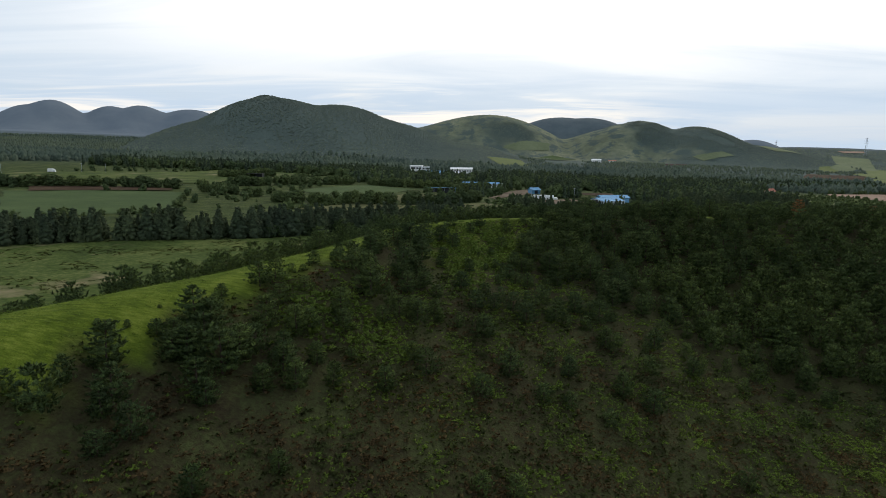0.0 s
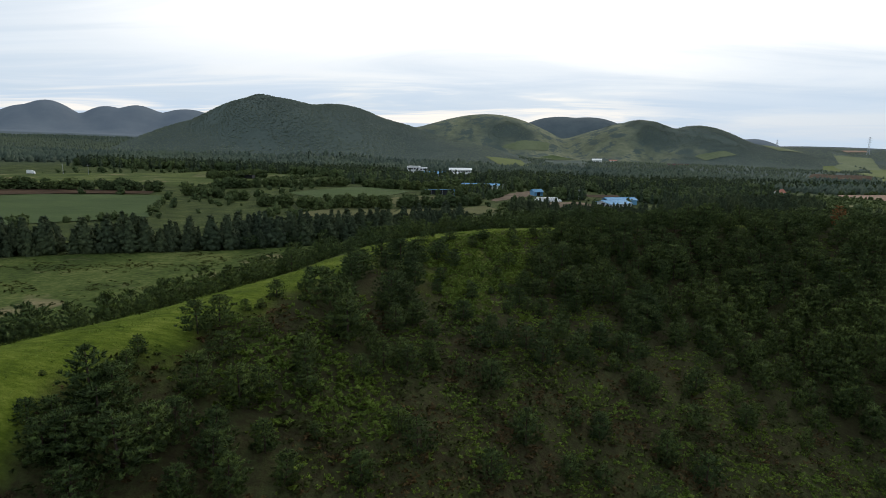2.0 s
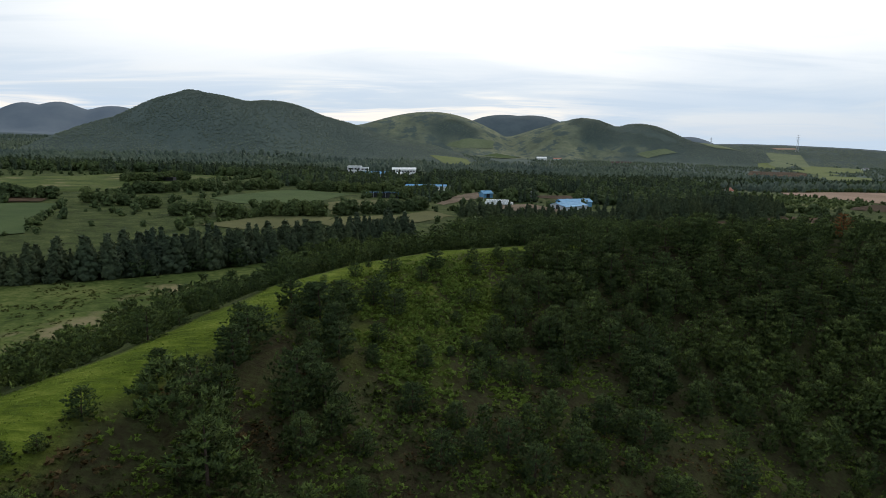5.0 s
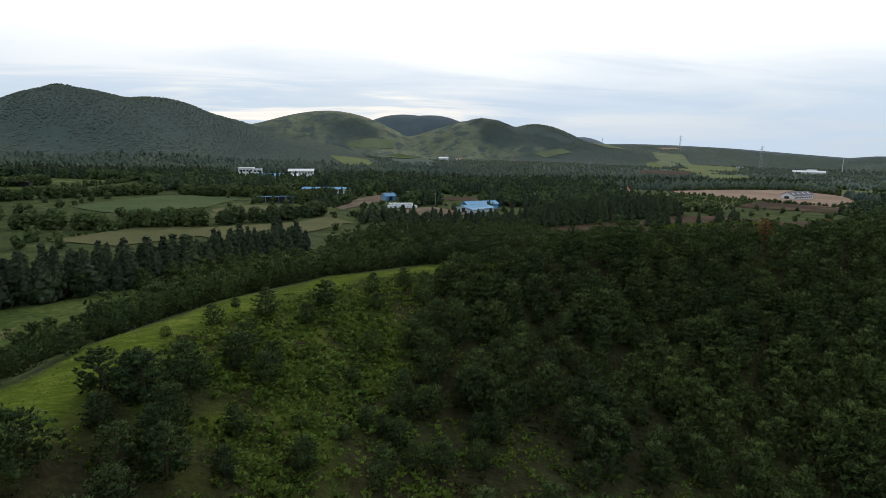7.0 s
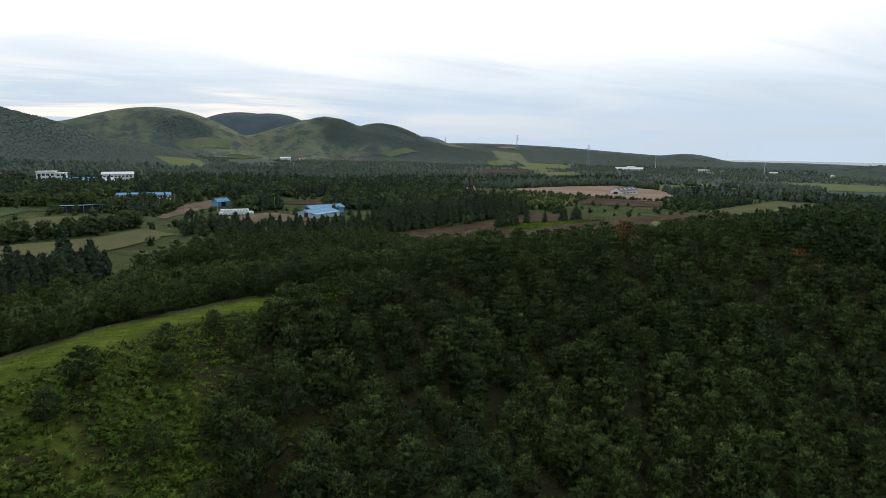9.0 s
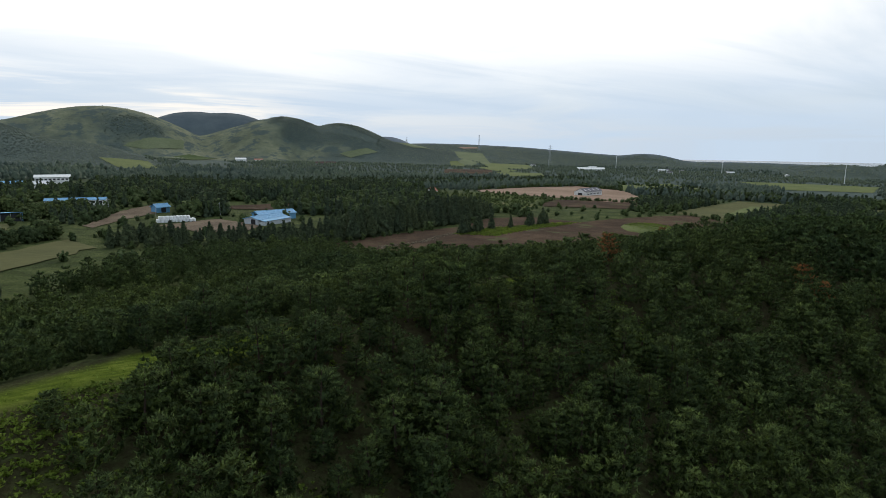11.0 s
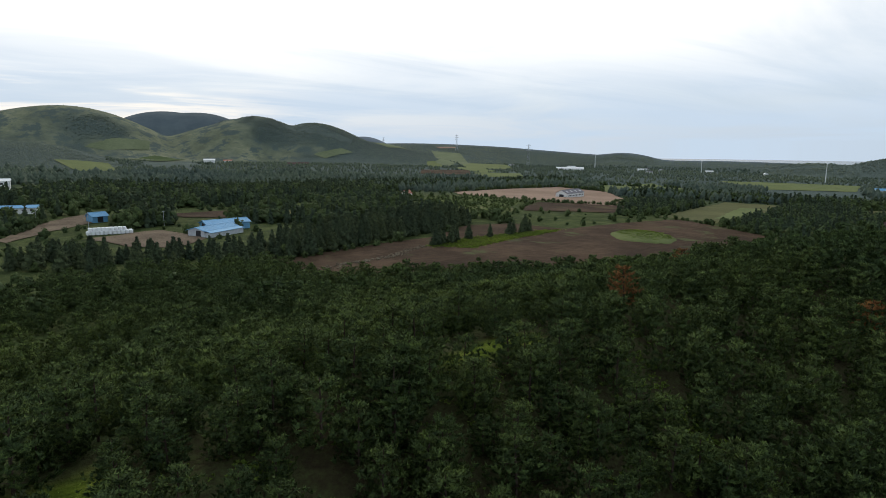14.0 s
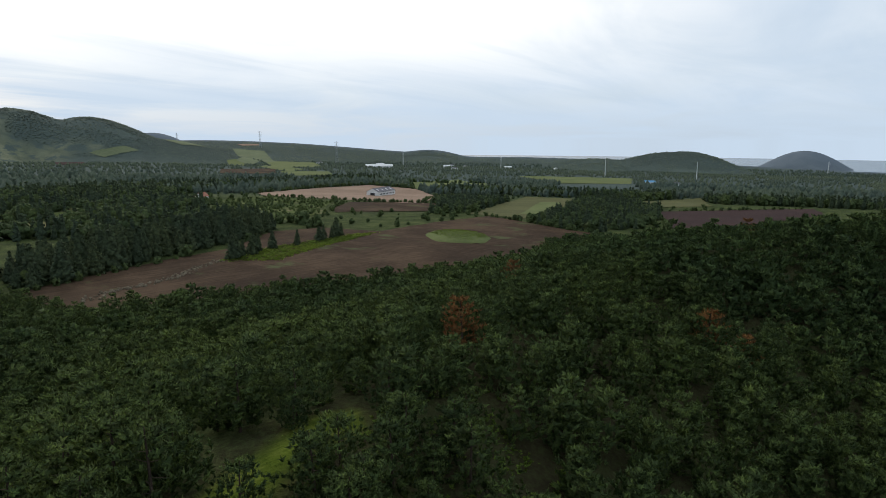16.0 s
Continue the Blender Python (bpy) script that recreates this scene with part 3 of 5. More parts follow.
def tube(path, radii, sides=6):
    """A tapered limb along a path, as triangles."""
    path = np.asarray(path, float)
    rings = []
    for p, rad in zip(path, radii):
        a = np.arange(sides) * 2 * math.pi / sides
        rings.append(p + np.stack([np.cos(a) * rad, np.sin(a) * rad, np.zeros(sides)], 1))
    tris = []
    for a, b in zip(rings, rings[1:]):
        for k in range(sides):
            j = (k + 1) % sides
            tris += [(a[k], a[j], b[j]), (a[k], b[j], b[k])]
    return soup(tris)


PROFILES = {
    "pine": lambda f: (1 - f ** 2.3) ** 0.62 * np.minimum(1, 0.72 + 1.2 * f) + 0.03,
    "cedar": lambda f: (1 - f ** 1.25) ** 0.85 * np.minimum(1, 0.7 + 2.0 * f) + 0.02,
    "round": lambda f: np.sqrt(np.clip(1 - (2 * f - 0.9) ** 2 * 0.8, 0.03, 1)),
}


def crown_shape(seed, kind, tall, wide, rings, around, clumps, size, sprays, rough=0.2, low=0.05, thin=0.36, core=0.72, sky=0.12):
    """A crown as a lumpy leafy body with whorls and hollows, from whose whole skin sprays of needles or leaves stand out."""
    r = np.random.RandomState(seed)
    prof = PROFILES[kind]
    waves = [(r.randint(2, 6), r.uniform(2, 9), r.uniform(0, 6.28), r.uniform(0.4, 1)) for _ in range(6)]
    tiers, lean = r.randint(5, 8), r.uniform(-0.25, 0.25, 2)

    def skin(f, a):
        lump = sum(w * np.sin(k * a + q * f * 3 + ph) for k, q, ph, w in waves) / 2.2
        tier = (np.abs((f * tiers + 0.25 * np.sin(a * 2 + waves[0][2])) % 1 - 0.45) - 0.25) * -1.0
        rad = wide * prof(f) * (1 + rough * lump + rough * 1.1 * tier)
        return np.stack([np.cos(a) * rad + lean[0] * f * f, np.sin(a) * rad + lean[1] * f * f, tall * (low + (1 - low) * f) - 0.10 * rad * (1 - f)], -1)

    def outward(f, a):
        d = 0.03
        n = np.cross(skin(f, a + d * 2) - skin(f, a - d * 2), skin(np.minimum(f + d, 1), a) - skin(np.maximum(f - d, 0), a))
        return unit(n + (0, 0, 1e-6))

    f, a = np.meshgrid(np.linspace(0, 1, rings), np.arange(around) * 2 * math.pi / around, indexing="ij")
    a = a + f * 1.5
    co, no = skin(f, a), outward(f, a)
    co[-1], no[-1] = (lean[0], lean[1], tall), (0, 0, 1)
    co[..., :2] = co[..., :2] * core
    co[..., 2] = co[..., 2] * (0.5 + 0.5 * core)
    grid = np.stack([co, unit(no + (0, 0, sky))], 2)
    nxt = np.roll(grid, -1, 1)
    body = [np.stack([grid[:-1], nxt[:-1], nxt[1:]], 2).reshape(-1, 3, 2, 3), np.stack([grid[:-1], nxt[1:], grid[1:]], 2).reshape(-1, 3, 2, 3)[: (rings - 2) * around]]
    # leafy clumps all over the skin, each a small cushion with sprays standing out of it
    if clumps:
        k = np.arange(clumps)
        f = ((k + r.uniform(0, 1, clumps)) / clumps) ** 0.92
        a = k * 2.39996 + r.uniform(-0.5, 0.5, clumps)
        c, out = skin(f, a), outward(f, a)
        big = size * r.uniform(0.75, 1.25, clumps) * (1.12 - 0.45 * f)
        c = c - out * big[:, None] * 0.45
        up = unit(out + (0, 0, 0.55))
        u = unit(np.cross(up, r.normal(size=(clumps, 3))))
        v = np.cross(up, u)
        q = np.arange(5) * 1.2566 + r.uniform(0, 1, (clumps, 1))
        arm = u[:, None] * np.cos(q)[..., None] + v[:, None] * np.sin(q)[..., None]
        g = big[:, None, None]
        ring = c[:, None] + arm * g * r.uniform(0.75, 1.3, (clumps, 5, 1)) - up[:, None] * g * r.uniform(0.1, 0.6, (clumps, 5, 1))
        peak = np.repeat((c + up * big[:, None] * r.uniform(0.4, 0.7, (clumps, 1)))[:, None], 5, 1)
        soft_ring = unit(arm * 0.6 + out[:, None] * 0.55)
        soft_peak = np.repeat(unit(up * 0.8 + (0, 0, 0.2))[:, None], 5, 1)
        caps = np.stack([ring, np.roll(ring, -1, 1), peak], 2).reshape(-1, 3, 3)
        caps_no = np.stack([soft_ring, np.roll(soft_ring, -1, 1), soft_peak], 2).reshape(-1, 3, 3)
        body.append(np.stack([caps, caps_no], 2))
        if sprays:
            n = clumps * sprays
            who = np.repeat(np.arange(clumps), sprays)
            o, g, m = out[who], big[who][:, None], c[who]
            way = unit(r.normal(size=(n, 3)) * (1, 1, 0.7) + o * 0.6 + (0, 0, 0.4))
            side = unit(np.cross(way, r.normal(size=(n, 3)) + o * 0.5))
            s = g * r.uniform(0.5, 1.05, (n, 1))
            root = m + way * g * r.uniform(0.1, 0.8, (n, 1)) * (1, 1, 0.6)
            tri = np.stack([root - side * s * thin, root + side * s * thin, root + (way + (0, 0, 0.25)) * s], 1)
            soft = unit(way * 0.7 + o * 0.45 + (0, 0, 0.15))
            body.append(np.stack([facing(tri, soft), np.repeat(soft[:, None], 3, 1)], 2))
    wood = [tube([(0, 0, -0.6), (lean[0] * 0.1, lean[1] * 0.1, tall * 0.35), (lean[0] * 0.8, lean[1] * 0.8, tall * 0.9)], [0.022 * tall, 0.016 * tall, 0.03], 5)]
    for _ in range(6):
        g, t = r.uniform(0.05, 0.6), r.uniform(0, 6.283)
        wood.append(tube([(0, 0, tall * g), skin(np.array(g), np.array(t)) * (0.85, 0.85, 1)], [0.05, 0.015], 3))
    return np.concatenate(wood), np.concatenate(body)


def pine_shape(seed, tall, wide, whorls, per, tufts, needles, size, thin=0.15):
    """A young pine: whorls of rising boughs round a trunk, each bough set with tufts of long needles that stand up and out."""
    r = np.random.RandomState(seed)
    lean = r.uniform(-0.3, 0.3, 2)
    stretch = 1 + 0.16 * np.sin(np.array([0, 1]) + r.uniform(0, 6.28))
    w, b, t = [a.ravel() for a in np.meshgrid(np.arange(whorls), np.arange(per), np.arange(tufts), indexing="ij")]
    f = np.clip((np.arange(whorls) + r.uniform(0.1, 0.9, whorls)) / whorls, 0, 1)[w]
    turn = (r.uniform(0, 6.283, whorls)[w] + (b + r.uniform(-0.3, 0.3, (whorls, per))[w, b]) * 6.283 / per)
    reach = wide * ((1 - f ** 2.2) ** 0.7 * np.minimum(1, 0.7 + 1.3 * f) + 0.06) * r.uniform(0.72, 1.18, (whorls, per))[w, b]
    u = (t + r.uniform(0.25, 1.0, t.size)) / tufts
    u = 0.25 + 0.75 * u
    out = np.stack([np.cos(turn), np.sin(turn), np.zeros(t.size)], 1)
    across = np.stack([-np.sin(turn), np.cos(turn), np.zeros(t.size)], 1)
    rise = (0.10 + 0.30 * f) * reach * u ** 1.6 - 0.05 * reach
    c = out * (reach * u)[:, None] + across * (reach * u * r.uniform(-0.30, 0.30, t.size))[:, None]
    c[:, 0], c[:, 1] = c[:, 0] * stretch[0] + lean[0] * f * f, c[:, 1] * stretch[1] + lean[1] * f * f
    c[:, 2] = tall * (0.10 + 0.82 * f) + rise + r.uniform(-0.08, 0.08, t.size)
    n = t.size * needles
    who = np.repeat(np.arange(t.size), needles)
    o = out[who]
    way = unit(r.normal(size=(n, 3)) * (0.75, 0.75, 0.45) + o * 0.45 + (0, 0, 0.75))
    side = unit(np.cross(way, r.normal(size=(n, 3))))
    ln = size * r.uniform(0.65, 1.25, (n, 1)) * (1.08 - 0.25 * f[who][:, None])
    root = c[who] - way * ln * 0.25
    tri = np.stack([root - side * ln * thin, root + side * ln * thin, root + way * ln], 1)
    # the crown takes the light as a dome: bright on top, dim on its flanks
    dome = unit((c[who] - (lean[0] * 0.3, lean[1] * 0.3, tall * 0.38)) * (1.0, 1.0, 0.85))
    soft = unit(dome * 0.85 + way * 0.35 + r.normal(size=(n, 3)) * 0.12)
    body = np.stack([facing(tri, soft), np.repeat(soft[:, None], 3, 1)], 2)
    wood = [tube([(0, 0, -0.6), (lean[0] * 0.1, lean[1] * 0.1, tall * 0.35), (lean[0] * 0.8, lean[1] * 0.8, tall * 0.9)], [0.022 * tall, 0.016 * tall, 0.03], 5)]
    for q in range(0, t.size, max(1, t.size // 14)):
        wood.append(tube([(lean[0] * f[q] ** 2, lean[1] * f[q] ** 2, tall * (0.10 + 0.78 * f[q])), c[q]], [0.05, 0.015], 3))
    return np.concatenate(wood), body


def mesh_of(name, tris, mat):
    """A mesh of loose triangles, (n, 3, 3), or with their soft normals, (n, 3, 2, 3)."""
    normals = None
    if tris.ndim == 4:
        tris, normals = tris[:, :, 0], tris[:, :, 1]
    me = bpy.data.meshes.new(name)
    n = len(tris)
    me.vertices.add(n * 3)
    me.vertices.foreach_set("co", np.ascontiguousarray(tris, dtype=np.float32).ravel())
    me.loops.add(n * 3)
    me.loops.foreach_set("vertex_index", np.arange(n * 3, dtype=np.int32))
    me.polygons.add(n)
    me.polygons.foreach_set("loop_start", np.arange(0, n * 3, 3, dtype=np.int32))
    me.materials.append(mat)
    me.update(calc_edges=True)
    if normals is not None:
        me.shade_smooth()
        me.normals_split_custom_set_from_vertices(normals.reshape(-1, 3).astype(np.float32))
    return me


def plant(kind, shape, leaf, label, category, group=""):
    """One plant as a thing: an Empty at the foot, with its trunk and its crown."""
    root = new(kind)
    tagged(root, label, category, group)
    for part_name, tris, mat in (("trunk", shape[0], BARK), ("crown", shape[1], leaf)):
        ob = new(part_name, mesh_of(part_name, tris, mat))
        ob.parent = root
    return root


def stand(name, label, shapes, xs, ys, sizes, leaf, seed, category="wood", lift=-0.2, zs=None):
    """Many plants of a wood as one mesh of real small trees."""
    if len(xs) == 0:
        return None
    r = np.random.RandomState(seed)
    which = r.randint(0, len(shapes), len(xs))
    turn = r.uniform(0, 6.283, len(xs))
    z = height(xs, ys) + lift if zs is None else zs
    blocks = []
    for k, tris in enumerate(shapes):
        m = which == k
        if not m.any():
            continue
        c, s = np.cos(turn[m])[:, None, None], np.sin(turn[m])[:, None, None]
        sz = sizes[m][:, None, None]
        fat = sz * r.uniform(0.88, 1.15, m.sum())[:, None, None]
        t, q = tris[None, :, :, 0], tris[None, :, :, 1]
        co = np.stack([(t[..., 0] * c - t[..., 1] * s) * fat + xs[m][:, None, None], (t[..., 0] * s + t[..., 1] * c) * fat + ys[m][:, None, None], t[..., 2] * sz + z[m][:, None, None]], -1)
        no = np.stack([q[..., 0] * c - q[..., 1] * s, q[..., 0] * s + q[..., 1] * c, np.broadcast_to(q[..., 2], co.shape[:3])], -1)
        blocks.append(np.stack([co, no], 3).reshape(-1, 3, 2, 3))
    ob = new(name, mesh_of(name, np.concatenate(blocks), leaf))
    return tagged(ob, label, category, kind="stuff")


def jittered(x0, x1, y0, y1, step, seed):
    r = np.random.RandomState(seed)
    a, b = np.meshgrid(np.arange(x0, x1, step), np.arange(y0, y1, step))
    a, b = a.ravel() + r.uniform(-0.42, 0.42, a.size) * step, b.ravel() + r.uniform(-0.42, 0.42, b.size) * step
    return a, b, r


# pines of the crater hill
px_, py_, r_ = jittered(-100, 380, 22, 330, 4.0, 11)
pd_, _, ps_ = rim_distance(px_, py_)
cover_ = pine_cover(px_, py_)
keep_ = (r_.uniform(size=px_.size) < cover_) & (pd_ > -np.interp(px_, [60, 120, 200, 300], [80, 92, 110, 130])) & (pd_ < 95) & (px_ < 190 + 0.9 * (py_ - 60)) & ~in_field(px_, py_)
px_, py_, pd_, ps_, cover_ = px_[keep_], py_[keep_], pd_[keep_], ps_[keep_], cover_[keep_]
size_ = r_.triangular(0.6, 0.95, 1.4, px_.size) * np.where(cover_ > 0.6, 1.0, 0.66) * np.where((pd_ < 0) & (ps_ < 275), r_.uniform(0.55, 1.15, px_.size), 1.0) * np.interp(px_, [-10, 10, 60], [0.86, 0.92, 1.0])
# those that the flight passes nearest stand as single trees
rank = np.minimum.reduce([np.hypot(px_ - 78, py_ - 184), np.hypot(px_ - 48, py_ - 180) + 4, np.hypot((px_ + 20) * 1.2, (py_ - 74) * 0.8) + 2, np.hypot((px_ + 8) * 1.2, py_ - 126) + 4, np.hypot(px_ - 28, py_ - 142) + 6])
order = np.argsort(rank)
single, middle, outer = order[:285], order[285:1800], order[1800:]
PINE_SHAPES = [pine_shape(20 + k, 5.6, 2.15 + 0.25 * (k % 3), 8, 7, 5, 8, 0.50, 0.22) for k in range(10)]
PINE_MID = [pine_shape(40 + k, 5.6, 2.2 + 0.2 * (k % 3), 7, 6, 3, 6, 0.72, 0.23)[1] for k in range(8)]
PINE_LIGHT = [pine_shape(50 + k, 5.6, 2.4, 5, 5, 2, 4, 1.05, 0.34)[1] for k in range(6)]
protos = [plant("pine_tree", s, PINE, "dark green young pine in the wood on the crater slope", "tree", "pines on the crater hill") for s in PINE_SHAPES]
pz_ = height(px_, py_)
for i_, k_ in enumerate(single):
    m_ = Matrix.LocRotScale((px_[k_], py_[k_], pz_[k_] - 0.1), Euler((0, 0, r_.uniform(0, 6.28))), None)
    t_ = protos[i_] if i_ < len(protos) else copy_thing(protos[i_ % len(protos)], m_)
    t_.matrix_basis = m_
    fat_ = size_[k_] * float(np.interp(px_[k_], [-10, 10], [1.15, 1.0]))
    t_.scale = (fat_ * r_.uniform(0.9, 1.15), fat_ * r_.uniform(0.9, 1.15), size_[k_])
stand("pine_wood", "closed stand of dark green young pines covering the crater hill", PINE_MID, px_[middle], py_[middle], size_[middle], PINE, 12)
stand("pine_wood", "dark green pines on the outer foot of the crater hill", PINE_LIGHT, px_[outer], py_[outer], size_[outer], PINE, 14)

# single pines and seedlings that stand free: x, y, height
CREST_PINES = [
    (-22.0, 102.6, 3.0), (-19.2, 107.5, 2.3), (-24.1, 96.0, 1.9), (-22.8, 98.0, 1.5), (-26.8, 87.7, 4.5), (-30.1, 81.0, 2.6), (-30.0, 78.4, 2.5), (-31.0, 75.9, 1.9),
    (-35.4, 74.3, 0.7), (-31.5, 69.4, 3.4), (-33.4, 69.0, 2.6), (-21.1, 91.5, 2.8), (-39.2, 67.0, 1.1), (-36.5, 68.4, 1.3), (-34.2, 70.7, 0.8), (2.0, 155.5, 4.2),
    (-3.7, 151.9, 2.8), (-8.2, 147.9, 1.5), (9.7, 161.1, 4.5), (17.1, 163.2, 3.1), (32.6, 176.3, 6.2), (23.2, 175.2, 2.3), (-1.8, 158.5, 1.7), (6.9, 155.3, 3.3)]
SLOPE_PINES = [
    (-15.2, 88.6, 5.4), (-18.5, 82.1, 3.8), (-14.2, 85.1, 3.9), (-11.9, 100.9, 4.6), (-6.2, 105.8, 4.9), (-3.2, 111.2, 4.3), (-7.0, 96.7, 4.4), (-4.1, 97.5, 4.5),
    (-9.3, 92.2, 3.5), (-1.3, 102.4, 3.5), (6.2, 110.8, 4.3), (3.8, 117.5, 4.1), (8.4, 117.2, 3.7), (9.9, 113.3, 4.0), (2.3, 140.7, 4.0), (0.1, 130.4, 3.1),
    (12.1, 136.6, 2.8), (5.7, 127.6, 3.6), (14.7, 151.8, 3.3), (-5.4, 141.7, 2.9), (2.9, 144.1, 3.3), (11.5, 143.9, 2.4), (8.3, 141.0, 1.4), (5.4, 133.6, 1.5),
    (20.4, 141.5, 3.7), (15.9, 139.5, 3.5), (-8.6, 136.8, 3.3), (13.7, 135.8, 2.8), (9.5, 133.4, 1.9), (17.5, 145.2, 2.9)]
SCRUB_PINES = [
    (13.8, 115.8, 4.6), (16.0, 112.6, 5.0), (7.2, 101.7, 4.8), (10.9, 93.3, 5.6), (-2.2, 83.8, 4.5), (-7.3, 76.2, 4.1), (22.5, 118.0, 5.3), (28.1, 125.6, 5.7),
    (33.1, 125.1, 6.0), (21.6, 99.0, 4.9), (31.4, 100.2, 5.2), (36.4, 98.5, 5.3), (5.9, 84.4, 4.0), (-12.2, 79.3, 2.4), (16.1, 90.6, 3.7), (31.8, 114.2, 4.8),
    (43.6, 120.6, 5.3), (49.5, 114.5, 4.7)]
for group_, label_ in ((CREST_PINES, "bushy young pine standing free on the grassy crest"), (SLOPE_PINES, "bushy young pine among ferns on the open slope"), (SCRUB_PINES, "dark young pine standing in bracken on the scrub slope")):
    for x, y, tall in group_:
        t_ = copy_thing(r_.choice(protos), Matrix.LocRotScale((x, y, float(height(np.array([x]), np.array([y]))[0]) - 0.1), Euler((0, 0, r_.uniform(0, 6.28))), None))
        s_ = tall / 6.0
        t_.scale = (s_ * 1.15, s_ * 1.15, s_)
        tagged(t_, "small dark pine seedling standing free on the grassy crest" if tall < 1.6 else label_, "tree", "free-standing pines")
for x, y, tall in ((117.4, 201.3, 7.6), (155.5, 178.2, 6.8), (157.5, 184.0, 7.2), (152.0, 216.0, 7.4), (230.0, 195.0, 7.6)):
    dead = plant("dead_pine", pine_shape(int(x) + 300, 6.8, 2.3, 8, 6, 5, 8, 0.55), RUST, "dead pine with rusty orange needles among green pines", "tree", "dead pines")
    s_ = tall / 7.0
    dead.matrix_basis = Matrix.LocRotScale((x, y, float(height(np.array([x]), np.array([y]))[0]) - 0.1), None, (s_, s_, s_))


def zat(x, y):
    return float(height(np.array([float(x)]), np.array([float(y)]))[0])


# ferns, bracken and brambles on the open slope
def clump_shape(seed, parts, leaves, wide, size):
    r = np.random.RandomState(seed)
    return np.concatenate([tuft(r, (r.normal() * wide, r.normal() * wide, 0.10), size * r.uniform(0.7, 1.2), leaves, 0.55, 0.35, 0.42) for _ in range(parts)])


FERN_SHAPES = [clump_shape(60 + k, 7, 8, 0.42, 0.21) for k in range(8)]
fx, fy, fr = jittered(-60, 112, 34, 196, 0.86, 31)
fd, _, _ = rim_distance(fx, fy)
fc, fs, fn = pine_cover(fx, fy), sward_mask(fx, fy), soft_noise(fx, fy, 16, 9)
ok = (fd > 1.5) & (fd < 95) & (fr.uniform(size=fx.size) < np.clip(1.0 - fc * 0.9 - fs * 1.1, 0, 1) * np.clip(0.85 + 0.35 * fn, 0.25, 1))
fx, fy, fn = fx[ok], fy[ok], fn[ok]
fern_bed = sum(np.exp(-0.5 * (np.hypot(fx - cx, fy - cy) / w) ** 2) for cx, cy, w in ((4, 148, 6), (11, 156, 6), (17, 158, 5), (6, 139, 6), (0, 135, 5), (15, 147, 5), (4, 128, 6), (12, 132, 5), (-18, 86, 5), (-12, 90, 5), (-19, 79, 3), (103, 179, 2.5), (27, 148, 3)))
pick = soft_noise(fx, fy, 13, 13) * 0.8 + 0.45 * fr.normal(size=fx.size) - 1.5 * fern_bed - 0.015 * (fy - 97)
brown, dim = pick > 0.52, (pick > -0.15) & (pick <= 0.52)
green = ~brown & ~dim
fz = fr.uniform(0.8, 1.7, fx.size) * (1 + 0.35 * np.clip(fern_bed, 0, 1))
stand("ferns", "light green ferns covering the open slope", FERN_SHAPES, fx[green], fy[green], fz[green], FERN, 32, "undergrowth", 0.0)
stand("brambles", "dull green brambles and low shrubs on the open slope", FERN_SHAPES, fx[dim], fy[dim], fz[dim] * 1.1, BRAMBLE, 34, "undergrowth", 0.0)
stand("bracken", "brown withered bracken among the ferns on the slope", FERN_SHAPES, fx[brown], fy[brown], fz[brown], BRACKEN, 33, "undergrowth", 0.0)
# grass tufts and low weeds on the crest
tx, ty, tr = jittered(-75, 100, 10, 202, 0.75, 35)
ok = tr.uniform(size=tx.size) < sward_mask(tx, ty) * (0.55 + 0.3 * soft_noise(tx, ty, 9, 4))
TURF_SHAPES = [clump_shape(80 + k, 4, 3, 0.4, 0.14) for k in range(5)]
stand("crest_grass", "short bright green grass tufts along the crest", TURF_SHAPES, tx[ok], ty[ok], tr.uniform(0.5, 1.1, ok.sum()), FERN, 36, "grass", -0.03)


# ---- hedgerows and woods of the plain ----
def along(line, width, step, seed):
    """Points scattered along a line of the plan."""
    r = np.random.RandomState(seed)
    xs, ys = [], []
    for (ax, ay), (bx, by) in zip(line, line[1:]):
        length = math.hypot(bx - ax, by - ay)
        rows = max(1, int(width / step))
        for k in range(int(length / step)):
            for j in range(rows):
                u, v = (k + 0.5 + r.uniform(-0.35, 0.35)) / (length / step), ((j + 0.5) / rows - 0.5) * width + r.uniform(-0.3, 0.3) * step
                xs.append(ax + (bx - ax) * u - (by - ay) / length * v)
                ys.append(ay + (by - ay) * u + (bx - ax) / length * v)
    return np.array(xs), np.array(ys), r


def within(poly, step, seed):
    x, y, r = jittered(min(p[0] for p in poly), max(p[0] for p in poly), min(p[1] for p in poly), max(p[1] for p in poly), step, seed)
    ok = inside_poly(x, y, poly)
    return x[ok], y[ok], r


CEDAR_SHAPES = [crown_shape(100 + k, "cedar", 9.0, 2.4, 6, 7, 70, 0.70, 4, 0.22, 0.05, 0.32, 0.74) for k in range(6)]
CEDAR_LIGHT = [crown_shape(110 + k, "cedar", 9.0, 2.0, 4, 5, 14, 1.15, 1, 0.25, 0.03, 0.40, 0.80)[1] for k in range(6)]
BROAD_SHAPES = [crown_shape(120 + k, "round", 6.0, 2.5, 7, 8, 66, 0.75, 4, 0.25, 0.08, 0.42, 0.76) for k in range(5)]
BROAD_LIGHT = [crown_shape(130 + k, "round", 6.0, 2.5, 4, 5, 12, 1.3, 1, 0.3, 0.03, 0.46, 0.80)[1] for k in range(6)]


